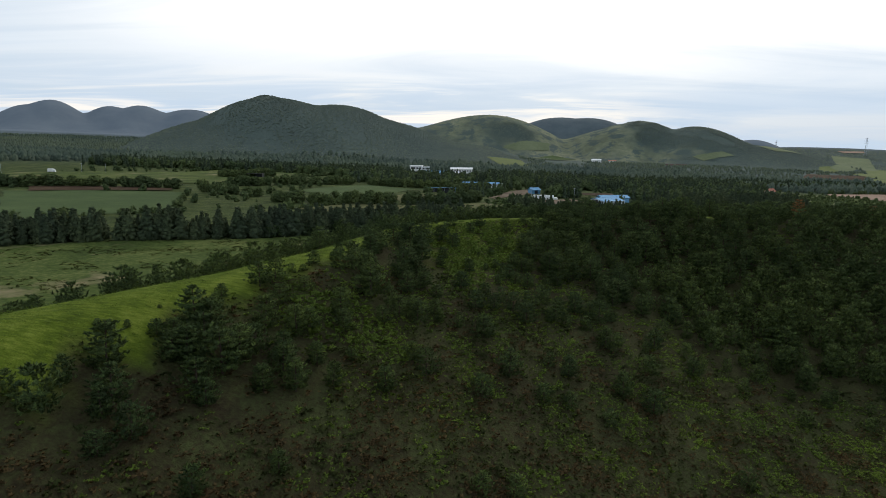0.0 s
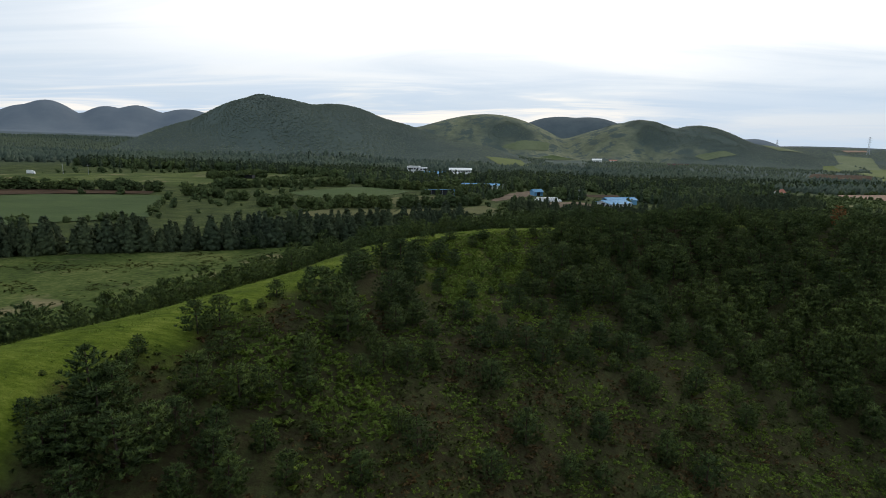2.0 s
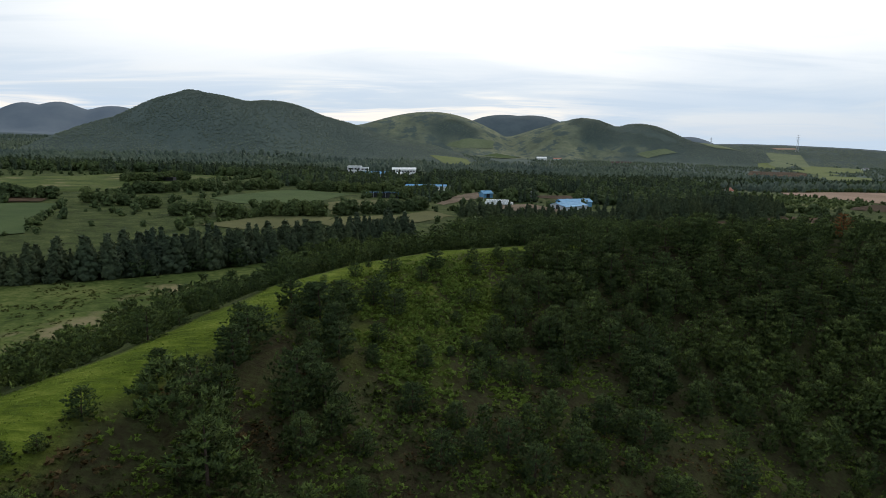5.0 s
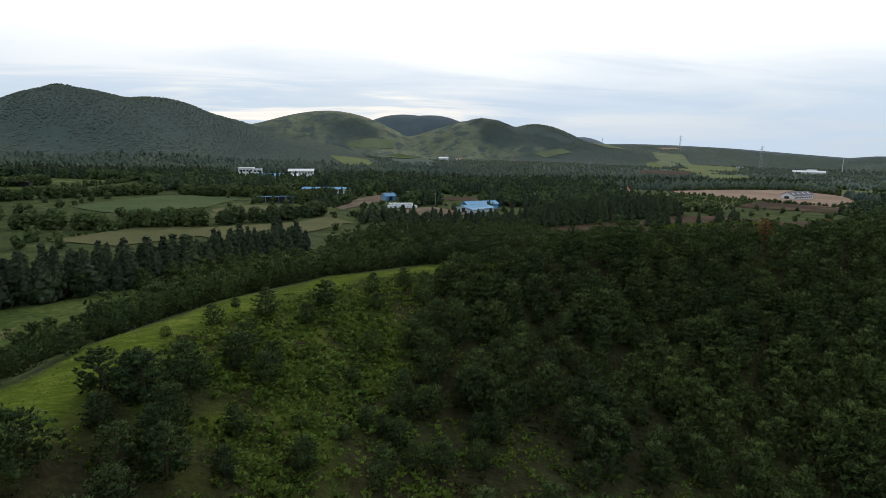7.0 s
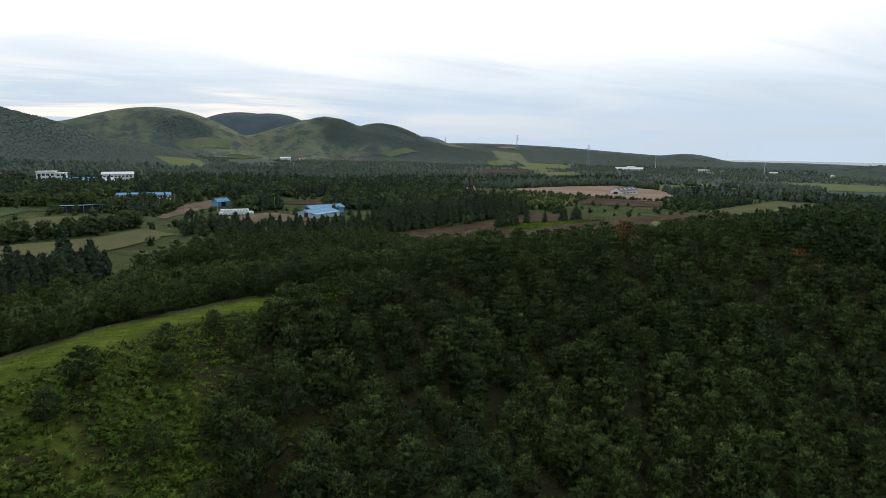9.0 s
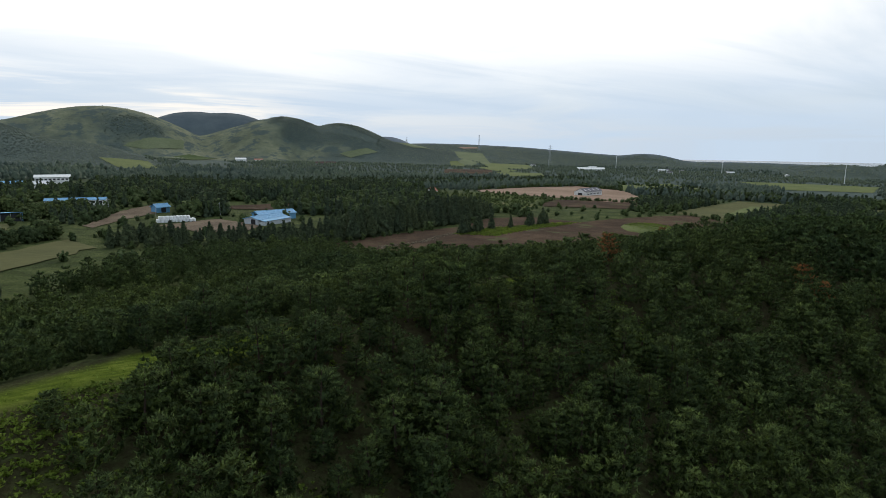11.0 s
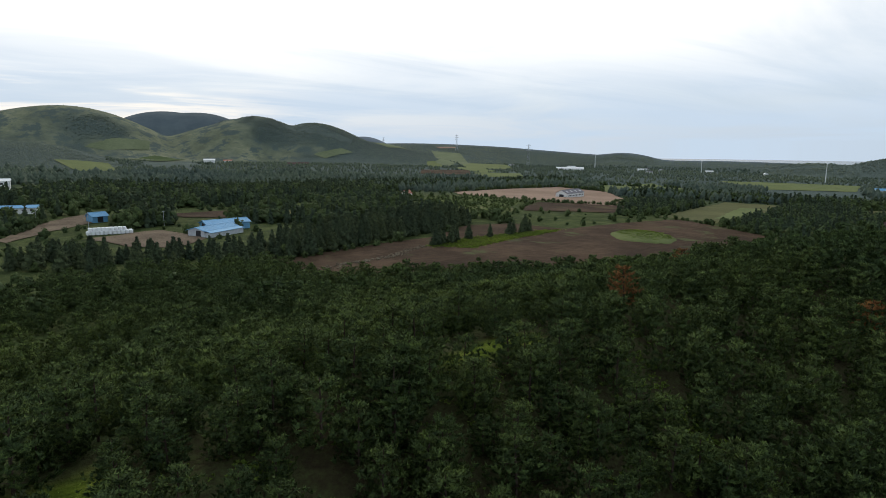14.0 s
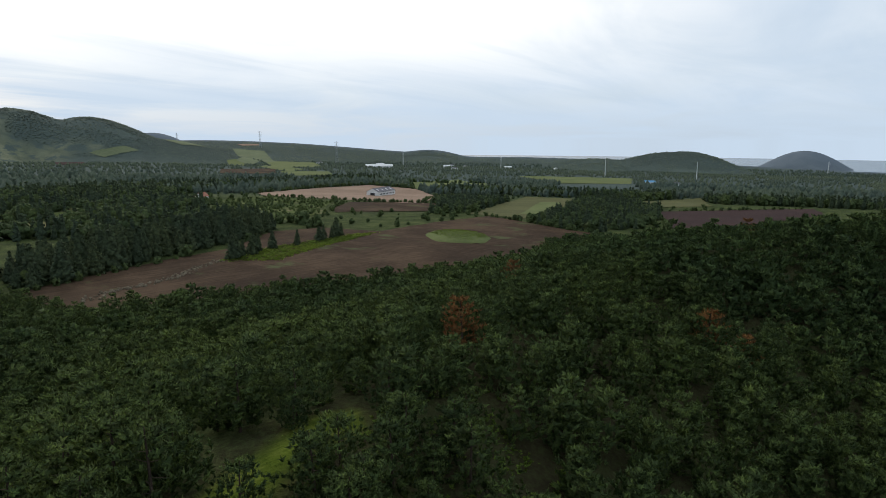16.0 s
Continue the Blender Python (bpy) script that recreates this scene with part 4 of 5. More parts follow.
def rows_of(kind, shapes, leaf, label, group, points, tall, proto_tall, seed):
    r = np.random.RandomState(seed)
    made = [plant(kind, s, leaf, label, "tree", group) for s in shapes]
    for i, (x, y) in enumerate(points):
        s = r.uniform(*tall) / proto_tall
        fat = s * r.uniform(0.8, 1.35)
        m = Matrix.LocRotScale((x, y, zat(x, y) - 0.1), Euler((0, 0, r.uniform(0, 6.28))), None)
        if i < len(made):
            made[i].matrix_basis, t = m, made[i]
        else:
            t = copy_thing(made[i % len(made)], m)
        t.scale = (fat, fat, s)


x1, y1, _ = along([(-163, 166), (-104, 194), (-72, 205), (-43, 226), (-16, 254), (7, 285)], 14, 3.5, 41)
rows_of("cedar_tree", CEDAR_SHAPES, CEDAR, "tall dark cedar in a windbreak row between the fields", "windbreak cedars", list(zip(x1, y1))[:330], (5.5, 11.0), 9.0, 42)
x2, y2, _ = along([(45, 375), (70, 359), (90, 356), (112, 361), (139, 373), (166, 386), (192, 397), (247, 433)], 31, 5.2, 43)
for k_, (lo_, hi_, tall_) in enumerate(((0, 95, (5.5, 9.0)), (95, 125, (5.4, 8.2)), (125, 500, (8.5, 13.5)))):
    pts_ = [(x, y) for x, y in zip(x2, y2) if lo_ <= x < hi_]
    rows_of("belt_cedar", CEDAR_SHAPES[2 * k_:2 * k_ + 2], CEDAR, "tall dark cedar in the dense belt along the ploughed field", "cedars of the belt", pts_, tall_, 9.0, 44 + k_)
rows_of("cypress", CEDAR_SHAPES[:2], CEDAR, "slender dark cypress standing free beside the farmyard", "slender cypresses",
        [(47, 392), (50, 395), (55, 393), (57, 389), (63, 389), (81, 380), (85, 374), (95, 376)], (6.0, 9.0), 11.0, 45)
rows_of("small_cedar", CEDAR_SHAPES[2:4], CEDAR, "small conical cedar on the grassy bank in the ploughed field", "cedars on the bank",
        [(183, 351), (186, 353), (189, 354), (193, 354), (196, 357), (200, 360), (208, 362), (221, 363), (237, 368), (242, 371), (248, 372), (253, 375), (258, 377)], (6.0, 9.5), 9.0, 46)
hx, hy = [], []
for line, w, seed in (([(-148, 375), (-105, 362)], 7, 51), ([(-95, 337), (-59, 334)], 7, 52), ([(-57, 343), (-28, 348)], 8, 53), ([(-23, 351), (2, 367), (24, 403)], 7, 54),
                      ([(-149, 429), (-73, 505)], 7, 55), ([(-63, 509), (13, 520)], 9, 56), ([(-192, 530), (-154, 565)], 14, 57), ([(-257, 356), (-162, 386)], 5, 58), ([(9, 472), (23, 505), (36, 528)], 8, 58)):
    a, b, _ = along(line, w * 1.2, 4.8, seed)
    hx += list(a)
    hy += list(b)
rows_of("hedge_tree", BROAD_SHAPES, BROAD, "round-headed dark green tree in a field hedge", "hedge trees", list(zip(hx, hy))[:280], (4.8, 8.2), 6.0, 59)

WOODS = [
    ([(40, 520), (66, 508), (72, 530), (60, 548), (44, 545)], 5.0, (0.7, 1.0), 160),
    ([(80, 462), (104, 470), (112, 500), (86, 512)], 4.6, (0.8, 1.15), 161),
    ([(132, 470), (158, 452), (176, 420), (196, 446), (180, 500), (140, 515)], 5.0, (0.6, 1.0), 162),
    ([(22, 455), (40, 440), (52, 470), (48, 505), (30, 520), (14, 500)], 5.6, (0.4, 0.85), 163),
    ([(-75, 534), (11, 525), (26, 557), (72, 573), (117, 565), (162, 574), (219, 599), (305, 645), (291, 782), (-139, 733)], 6.6, (0.75, 1.1), 61),
    ([(82, 472), (105, 483), (114, 535), (85, 528)], 4.5, (1.0, 1.35), 62),
    ([(153, 553), (195, 505), (254, 518), (317, 590), (305, 645), (219, 599)], 5.5, (0.6, 0.95), 63),
    ([(359, 295), (403, 285), (504, 304), (705, 382), (701, 438), (591, 416), (429, 359), (403, 344), (369, 345)], 5.2, (0.5, 0.8), 64),
    ([(370, 410), (425, 406), (539, 454), (557, 483), (497, 506), (396, 450)], 4.5, (0.55, 0.85), 65),
    ([(589, 586), (637, 519), (662, 455), (658, 393), (670, 322), (688, 215), (694, 122), (729, 122), (740, 228), (733, 338), (714, 410), (707, 467), (668, 539), (628, 612)], 6.0, (0.8, 1.15), 66),
    ([(287, 640), (408, 755), (614, 787), (727, 774), (715, 823), (363, 827), (276, 766)], 6.0, (0.8, 1.1), 67),
    ([(146, 501), (188, 496), (245, 442), (264, 443), (267, 475), (206, 524)], 5.0, (0.6, 1.0), 68),
    ([(-221, 599), (-120, 666), (-71, 651), (-72, 748), (-377, 727), (-374, 632), (-265, 668)], 6.0, (0.8, 1.15), 69),
]
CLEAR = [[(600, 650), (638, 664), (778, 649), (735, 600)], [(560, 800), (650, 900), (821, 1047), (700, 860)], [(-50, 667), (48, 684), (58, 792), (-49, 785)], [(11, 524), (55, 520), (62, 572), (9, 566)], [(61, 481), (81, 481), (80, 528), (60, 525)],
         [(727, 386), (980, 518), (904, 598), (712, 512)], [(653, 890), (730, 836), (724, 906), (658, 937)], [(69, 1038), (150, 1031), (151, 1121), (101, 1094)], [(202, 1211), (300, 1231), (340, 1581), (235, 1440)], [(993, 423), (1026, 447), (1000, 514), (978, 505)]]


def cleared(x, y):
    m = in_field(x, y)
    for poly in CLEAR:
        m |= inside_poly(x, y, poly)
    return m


wx, wy, ws = [], [], []
for poly, step, tall, seed in WOODS:
    a, b, r = within(poly, step * 1.24, seed)
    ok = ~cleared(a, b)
    wx.append(a[ok]); wy.append(b[ok]); ws.append(r.uniform(*tall, ok.sum()) * 1.25)
wx, wy, ws = np.concatenate(wx), np.concatenate(wy), np.concatenate(ws)
half = np.random.RandomState(71).uniform(size=wx.size) < 0.6
stand("plain_wood", "dark mixed wood of conifers among the farms on the plain", CEDAR_LIGHT, wx[half], wy[half], ws[half], CEDAR, 72)
stand("plain_wood", "dark mixed wood of leafy trees among the farms on the plain", BROAD_LIGHT, wx[~half], wy[~half], ws[~half] * 1.2, BROAD, 73)
ux_, uy_, ur_ = within([(15, 284), (53, 330), (110, 338), (115, 306), (186, 276), (250, 259), (230, 234), (79, 267)], 4.6, 70)
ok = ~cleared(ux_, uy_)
stand("pine_wood", "young pines between the crater hill and the ploughed field", PINE_MID, ux_[ok], uy_[ok], ur_.uniform(0.8, 1.25, ok.sum()), PINE, 170)
nx_, ny_, nr_ = jittered(-185, -30, 75, 205, 1.7, 77)
ok = inside_poly(nx_, ny_, [(-180, 112), (-140, 168), (-104, 187), (-72, 197), (-44, 214), (-36, 172), (-48, 140), (-58, 112), (-80, 80), (-115, 66)]) & (nr_.uniform(size=nx_.size) < 0.25 + 0.45 * soft_noise(nx_, ny_, 24, 78))
stand("meadow_weeds", "tall weeds and brambles dotting the rough meadow", FERN_SHAPES, nx_[ok], ny_[ok], nr_.uniform(0.5, 1.5, ok.sum()), BRAMBLE, 79, "weeds", 0.25)
ex, ey, es = [], [], []
for line, w, tall, seed in (([(331, 468), (384, 519), (415, 540), (460, 485)], 3, 0.45, 211), ([(409, 645), (429, 552), (449, 489), (543, 555)], 3, 0.4, 212), ([(272, 411), (279, 432), (260, 441)], 8, 0.9, 213),
                            ([(390, 384), (365, 316), (360, 289)], 4, 0.5, 214), ([(528, 390), (392, 351)], 4, 0.5, 215), ([(414, 273), (534, 325), (646, 239)], 4, 0.45, 216), ([(-115, 272), (-166, 224)], 4, 0.5, 217),
                            ([(-74, 307), (-52, 345), (-23, 346)], 3, 0.45, 218), ([(-152, 365), (-121, 273)], 3, 0.5, 219), ([(437, 703), (634, 739), (639, 663)], 5, 0.7, 220), ([(33, 444), (54, 509)], 3, 0.4, 221), ([(-248, 593), (-238, 669), (-122, 664), (-139, 456)], 4, 0.6, 222),
                            ([(625, 650), (719, 745), (820, 679)], 6, 0.8, 223), ([(116, 346), (142, 357), (174, 366)], 3, 0.35, 224), ([(-274, 376), (-140, 450)], 4, 0.4, 225)):
    a, b, r = along(line, w * 1.25, 4.0, seed)
    ok = r.uniform(size=a.size) < 0.8
    ex.append(a[ok]); ey.append(b[ok]); es.append(r.uniform(0.6, 1.5, ok.sum()) * tall)
stand("field_hedges", "low uneven hedges and bushes along the field edges", BROAD_LIGHT, np.concatenate(ex), np.concatenate(ey), np.concatenate(es), BROAD, 226, "hedge")
# bushes and young trees dotted over the rough ground
bx_, by_, br_ = jittered(-320, 780, 290, 800, 11.0, 74)
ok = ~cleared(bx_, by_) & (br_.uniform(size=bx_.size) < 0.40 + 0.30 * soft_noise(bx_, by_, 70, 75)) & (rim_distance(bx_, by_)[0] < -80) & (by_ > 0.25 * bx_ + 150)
stand("field_bushes", "scattered low bushes on rough ground between the fields", BROAD_LIGHT, bx_[ok], by_[ok], br_.triangular(0.2, 0.4, 1.15, ok.sum()), BROAD, 76, "bushes")

# far woods over the plain and up the hills
FAR_A = [crown_shape(140 + k, "pine", 8.0, 2.8, 4, 4, 0, 1.0, 0, 0.3, 0.03, 0.4, 1.0, 0.9)[1] for k in range(8)]
FAR_B = [crown_shape(150 + k, "round", 3.2, 2.6, 3, 5, 0, 1.0, 0, 0.3, 0.03, 0.4, 1.0, 3.5)[1] for k in range(8)]


for r0, r1, step, scale, shapes, seed in ((740, 1000, 9.6, 1.15, FAR_A, 81), (1000, 1750, 5.2, 0.66, FAR_B, 82), (1750, 2350, 8.0, 0.85, FAR_B, 83)):
    a, b, r = jittered(-1700, 2400, 0, 2400, step, seed)
    far = np.hypot(a - CX, b - CY)
    az = np.degrees(np.arctan2(a - CX, b - CY))
    ok = (far > r0) & (far < r1) & (az > -42) & (az < 94)
    a, b, far = a[ok], b[ok], far[ok]
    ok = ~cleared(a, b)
    a, b, far = a[ok], b[ok], far[ok]
    ux, uy = (a - CX) / far, (b - CY) / far
    rise = (height(a + ux * 12, b + uy * 12) - height(a - ux * 12, b - uy * 12)) / 24
    dense = 0.16 + 0.84 * smooth(rise, 0.0, 0.10) if r0 >= 1000 else np.ones(a.size)
    dense = np.where(rise < -0.06, 0.05, dense)
    grassy = pasture_at(a, b) * (far > 1000)
    open_land = np.maximum(np.clip(grassy * 1.3, 0, 0.93), 0.6 * (soft_noise(a, b, 170, 84) > 0.95) + 0.08)
    ok = (r.uniform(size=a.size) > open_land) & (r.uniform(size=a.size) < dense) & (height(a, b) > -58)
    sizes = r.uniform(0.75, 1.25, a.size) * scale * np.where(grassy > 0.4, 0.6, 1.0)
    slope_side = ok & (r0 >= 1000) & ((dense >= 0.5) | (height(a, b) - np.maximum(26 - 0.028 * a, -66) > 7))
    plain_side = ok & ~slope_side
    stand("far_wood", "dark green woods spreading over the plain far off", FAR_A, a[plain_side], b[plain_side], sizes[plain_side], HAZED_MID_WOOD, seed + 5, "wood", -0.8)
    stand("hill_wood", "dark green woods on the slopes of the far hills", FAR_B, a[slope_side], b[slope_side], sizes[slope_side], HAZED_FAR_WOOD, seed + 15, "wood", -0.8)


# ---- buildings ----
def part(name, bm, mat, parent, label=""):
    me = bpy.data.meshes.new(name)
    bm.to_mesh(me)
    bm.free()
    me.materials.append(mat)
    ob = new(name, me)
    ob.parent = parent
    if label:
        tagged(ob, label)
    return ob


def solid(points):
    """A closed block from its eight corners: four below, four above, both counterclockwise."""
    bm = bmesh.new()
    v = [bm.verts.new(p) for p in points]
    for f in ((3, 2, 1, 0), (4, 5, 6, 7), (0, 1, 5, 4), (1, 2, 6, 5), (2, 3, 7, 6), (3, 0, 4, 7)):
        bm.faces.new([v[k] for k in f])
    bmesh.ops.bevel(bm, geom=bm.edges[:], offset=0.02, segments=1, affect="EDGES")
    return bm


def block(x0, x1, y0, y1, z0, z1):
    return solid([(x0, y0, z0), (x1, y0, z0), (x1, y1, z0), (x0, y1, z0), (x0, y0, z1), (x1, y0, z1), (x1, y1, z1), (x0, y1, z1)])


def gable_wall(x0, x1, half, z0, eave, ridge):
    bm = bmesh.new()
    prof = [(-half, z0), (half, z0), (half, eave), (0, ridge), (-half, eave)]
    a, b = [bm.verts.new((x0, y, z)) for y, z in prof], [bm.verts.new((x1, y, z)) for y, z in prof]
    bm.faces.new(a[::-1]); bm.faces.new(b)
    for k in range(5):
        j = (k + 1) % 5
        bm.faces.new((a[k], a[j], b[j], b[k]))
    bmesh.ops.recalc_face_normals(bm, faces=bm.faces)
    return bm


def slope(x0, x1, y0, z0, y1, z1, thick=0.12):
    """One roof plane from its eave (y0, z0) up to the ridge (y1, z1)."""
    lo = [(x0, y0, z0), (x1, y0, z0), (x1, y1, z1), (x0, y1, z1)]
    if y1 < y0:
        lo = lo[::-1]
    return solid(lo + [(x, y, z + thick) for x, y, z in lo])


def placed(name, x, y, turn, label, category, group="", size=1.0):
    ob = new(name)
    ob.matrix_basis = pose(x, y, zat(x, y), 0, 0, turn) @ Matrix.Scale(size, 4)
    return tagged(ob, label, category, group)


def gabled(name, size, x, y, turn, length, width, eave, rise, wall, roof, label, doors=(), windows=(), skylights=0, over=0.5, ribs=0):
    """A gabled farm building along its own x axis, with four walls, two roof planes, a ridge cap, doors, windows and skylights."""
    b = placed(name, x, y, turn, label, "building", size=size)
    h, w = length / 2, width / 2
    part("wall", block(-h, h, -w, -w + 0.2, -1.5, eave), wall, b)
    part("wall", block(-h, h, w - 0.2, w, -1.5, eave), wall, b)
    part("gable", gable_wall(-h - 0.005, -h + 0.2, w - 0.01, -1.5, eave, eave + rise), wall, b)
    part("gable", gable_wall(h - 0.2, h + 0.005, w - 0.01, -1.5, eave, eave + rise), wall, b)
    k = rise / w
    for s in (-1, 1):
        r = part("roof", slope(-h - over, h + over, s * (w + over), eave - over * k + 0.03, 0, eave + rise + 0.03), roof, b)
        for q in range(ribs):
            c = -h - over + (q + 0.5) * (2 * h + 2 * over) / ribs
            part("rib", slope(c - 0.06, c + 0.06, s * (w + over), eave - over * k + 0.16, s * 0.2, eave + rise + 0.16 - 0.2 * k, 0.06), roof, r)
        for q in range(skylights if s < 0 else 0):
            c = -h + (q + 0.5) * length / skylights
            ya, yb = s * w * 0.75, s * w * 0.35
            part("skylight", slope(c - 0.6, c + 0.6, ya, eave + (w + ya * -s * -1) * 0 + rise * (1 - 0.75) + 0.17, yb, eave + rise * (1 - 0.35) + 0.17, 0.1), WHITE, r, "pale skylight")
    part("ridge_cap", block(-h - over, h + over, -0.25, 0.25, eave + rise + 0.06, eave + rise + 0.2), roof, b)
    # Doorways are dark slabs on the wall, their inner shade put into colour.
    for side, pos, wide, tall, z in doors:
        if side == "end":
            part("door", block(-h - 0.08, -h + 0.02, pos - wide / 2, pos + wide / 2, z, z + tall), SHADE, b, "doorway with its inner shade painted dark")
        else:
            part("door", block(pos - wide / 2, pos + wide / 2, -w - 0.08, -w + 0.02, z, z + tall), SHADE, b, "doorway with its inner shade painted dark")
    for side, pos, wide, tall, z in windows:
        if side == "end":
            part("window", block(-h - 0.07, -h + 0.02, pos - wide / 2, pos + wide / 2, z, z + tall), SHADE, b, "dark window")
        else:
            part("window", block(pos - wide / 2, pos + wide / 2, -w - 0.07, -w + 0.02, z, z + tall), SHADE, b, "dark window")
    return b


# cattle sheds with blue sheet roofs
shed = gabled("cattle_shed", 1.33, 114, 430, 33, 15.5, 7, 2.2, 0.9, PALE, BLUE, "long farm shed with a light blue sheet roof by the yard",
              doors=(("end", -1.0, 2.0, 2.1, 0.1),), ribs=14)
part("lean_to", slope(-7.6, 8.2, -6.4, 1.6, -3.9, 2.05), BLUE, shed, "lower lean-to roof of light blue sheet")
part("lean_to_wall", block(-7.4, 8.0, -6.0, -5.8, -1.5, 1.55), PALE, shed)
part("lean_to_end", block(-7.6, -7.4, -6.0, -3.5, -1.5, 1.55), PALE, shed)
part("lean_to_end", block(7.8, 8.0, -5.79, -3.5, -1.5, 1.55), PALE, shed)
gabled("cattle_shed", 1.31, 124, 448, 8, 16, 7.5, 2.4, 1.1, BLUE, BLUE, "second farm shed with blue walls and blue roof", doors=(("end", 0.0, 2.5, 2.5, 0.1),), ribs=16)
gabled("barn_hut", 1.25, 74, 500, 20, 6, 5.5, 2.6, 1.3, BLUE, BLUE, "small blue sheet-metal hut beside the brown yard", doors=(("side", 0.0, 2.2, 2.3, 0.1),), ribs=8)
gabled("long_shed", 1.20, 34, 556, -11, 27, 6, 2.6, 0.9, WHITE, BLUE, "low white shed with a pale blue roof behind trees",
       windows=tuple(("side", -11 + 3.2 * k, 1.3, 0.9, 1.0) for k in range(8)), ribs=14)
gabled("warehouse", 1.21, -9, 692, -5, 20, 11, 4.0, 1.8, PALE, BLUE, "broad warehouse with a light blue roof", ribs=12)
gabled("warehouse", 1.23, 10, 710, 30, 13, 9, 3.6, 1.6, WHITE, PALE, "white warehouse with a pale grey roof", doors=(("side", 2, 3, 2.6, 0),))
gabled("white_hall", 1.24, 22, 753, -3, 21, 10, 6.4, 1.4, WHITE, WHITE, "long two-storey white hall with a white roof",
       windows=tuple(("side", -8.8 + 2.5 * k, 1.5, 1.1, z) for k in range(8) for z in (1.2, 4.2)))
# the dark open-fronted shed
od = placed("open_shed", -1, 475, -2, "long open-fronted field shed with a thin blue roof", "building", size=1.29)
part("roof", slope(-8.6, 8.6, -3.0, 3.0, 3.0, 2.6), BLUE, od)
part("back_wall", block(-8.3, 8.3, 2.6, 2.8, -1.5, 2.6), SHADE, od, "dark sheet, the open shed's shade put into its colour")
# Panel added across the open front, painted dark as the shade within.
part("shade_panel", block(-8.0, 8.0, -2.3, -2.15, -1.5, 2.4), SHADE, od, "dark sheet, the open shed's shade put into its colour")
part("end_wall", block(8.1, 8.3, -2.6, 2.55, -1.5, 2.7), BLUE, od)
part("end_wall", block(-8.3, -8.1, -2.6, 2.55, -1.5, 2.7), SHADE, od)
for k in range(6):
    part("post", block(-7.9 + 3.1 * k, -7.75 + 3.1 * k, -2.6, -2.45, -1.5, 2.9), STEEL, od)
od2 = placed("open_shed", -166, 540, -2, "dark low field shed beside a clump of trees", "building", size=1.18)
part("roof", slope(-7, 7, -3.0, 2.9, 3.0, 2.5), GREY, od2)
part("back_wall", block(-6.8, 6.8, 2.4, 2.6, -1.5, 2.5), SHADE, od2)
part("end_wall", block(6.6, 6.8, -2.6, 2.35, -1.5, 2.6), SHADE, od2)
part("end_wall", block(-6.8, -6.6, -2.6, 2.35, -1.5, 2.6), SHADE, od2)
# white three-storey block
wb = placed("white_block", -27, 699, -8, "three-storey white concrete building with dark window openings", "building", size=1.21)
part("body", block(-8.5, 2.5, -4, 4, -1.5, 9.5), WHITE, wb)
part("wing", block(2.5, 8.5, -3, 4, -1.5, 8.4), WHITE, wb)
part("parapet", block(-8.8, 2.8, -4.3, 4.3, 9.5, 9.9), WHITE, wb)
part("parapet", block(2.9, 8.8, -3.3, 4.3, 8.4, 8.8), WHITE, wb)
for fl in range(3):
    for k in range(4):
        part("window", block(-7.6 + 2.6 * k, -5.9 + 2.6 * k, -4.06, -3.96, 0.9 + 3.0 * fl, 2.3 + 3.0 * fl), SHADE, wb, "dark window opening")
    for k in range(2):
        part("window", block(3.4 + 2.6 * k, 5.1 + 2.6 * k, -3.06, -2.96, 0.9 + 2.8 * fl, 2.1 + 2.8 * fl), SHADE, wb, "dark window opening")
# the stable on the bare field
gabled("stable", 1.26, 517, 601, 14, 27, 11, 3.6, 2.6, WHITE, GREY, "white stable with a grey roof, skylights and a row of windows",
       doors=(("end", 0.0, 4.0, 2.8, 0.0),), windows=tuple(("side", -11 + 2.4 * k, 1.3, 1.1, 1.2) for k in range(10)), skylights=4)
gabled("cottage", 1.30, 338, 635, 25, 6.5, 5, 2.8, 2.0, WHITE, RED_TILE, "small house with an orange-red tiled roof among trees", doors=(("side", 0, 1.1, 2.0, 0),), windows=(("side", 2, 1, 1, 1), ("side", -2, 1, 1, 1)))
gabled("farmhouse", 1.10, 1001, 498, -40, 15, 9, 3.4, 2.0, WHITE, BLUE, "white farmhouse with a blue roof beside a far field", windows=tuple(("side", -5 + 3.3 * k, 1.4, 1.2, 1.0) for k in range(4)))
gabled("farmhouse", 1.11, 1004, 461, -30, 11, 8, 3.0, 1.8, WHITE, GREY, "low white farmhouse with a grey roof far off", windows=(("side", -2.5, 1.4, 1.2, 1.0), ("side", 2.5, 1.4, 1.2, 1.0)))
gabled("far_hall", 0.99, 1091, 1162, -42, 62, 20, 5.0, 3.0, WHITE, WHITE, "long white greenhouse hall far across the woods")
gabled("far_hall", 1.00, 359, 1455, -12, 22, 12, 5.0, 2.5, WHITE, WHITE, "white hall at the foot of the grassy hills")
gabled("far_hall", 1.00, 395, 1450, -12, 18, 10, 4.0, 2.0, WHITE, RED_TILE, "low hall with a reddish roof at the hill's foot")
for x_, y_, turn_, long_ in ((1290, 1120, -30, 16), (1322, 1085, 20, 12), (1405, 1010, -50, 18), (1362, 1160, 10, 11), (1180, 1010, -20, 12), (1465, 905, 35, 15), (1238, 1300, -40, 20), (1108, 1390, 15, 14), (905, 1745, -20, 26)):
    gabled("far_house", 1.0, x_, y_, turn_, long_, 9, 4.2, 2.0, WHITE, GREY if long_ < 15 else WHITE, "small white house among the far woods", windows=(("side", -2.5, 1.4, 1.2, 1.2), ("side", 2.5, 1.4, 1.2, 1.2)))
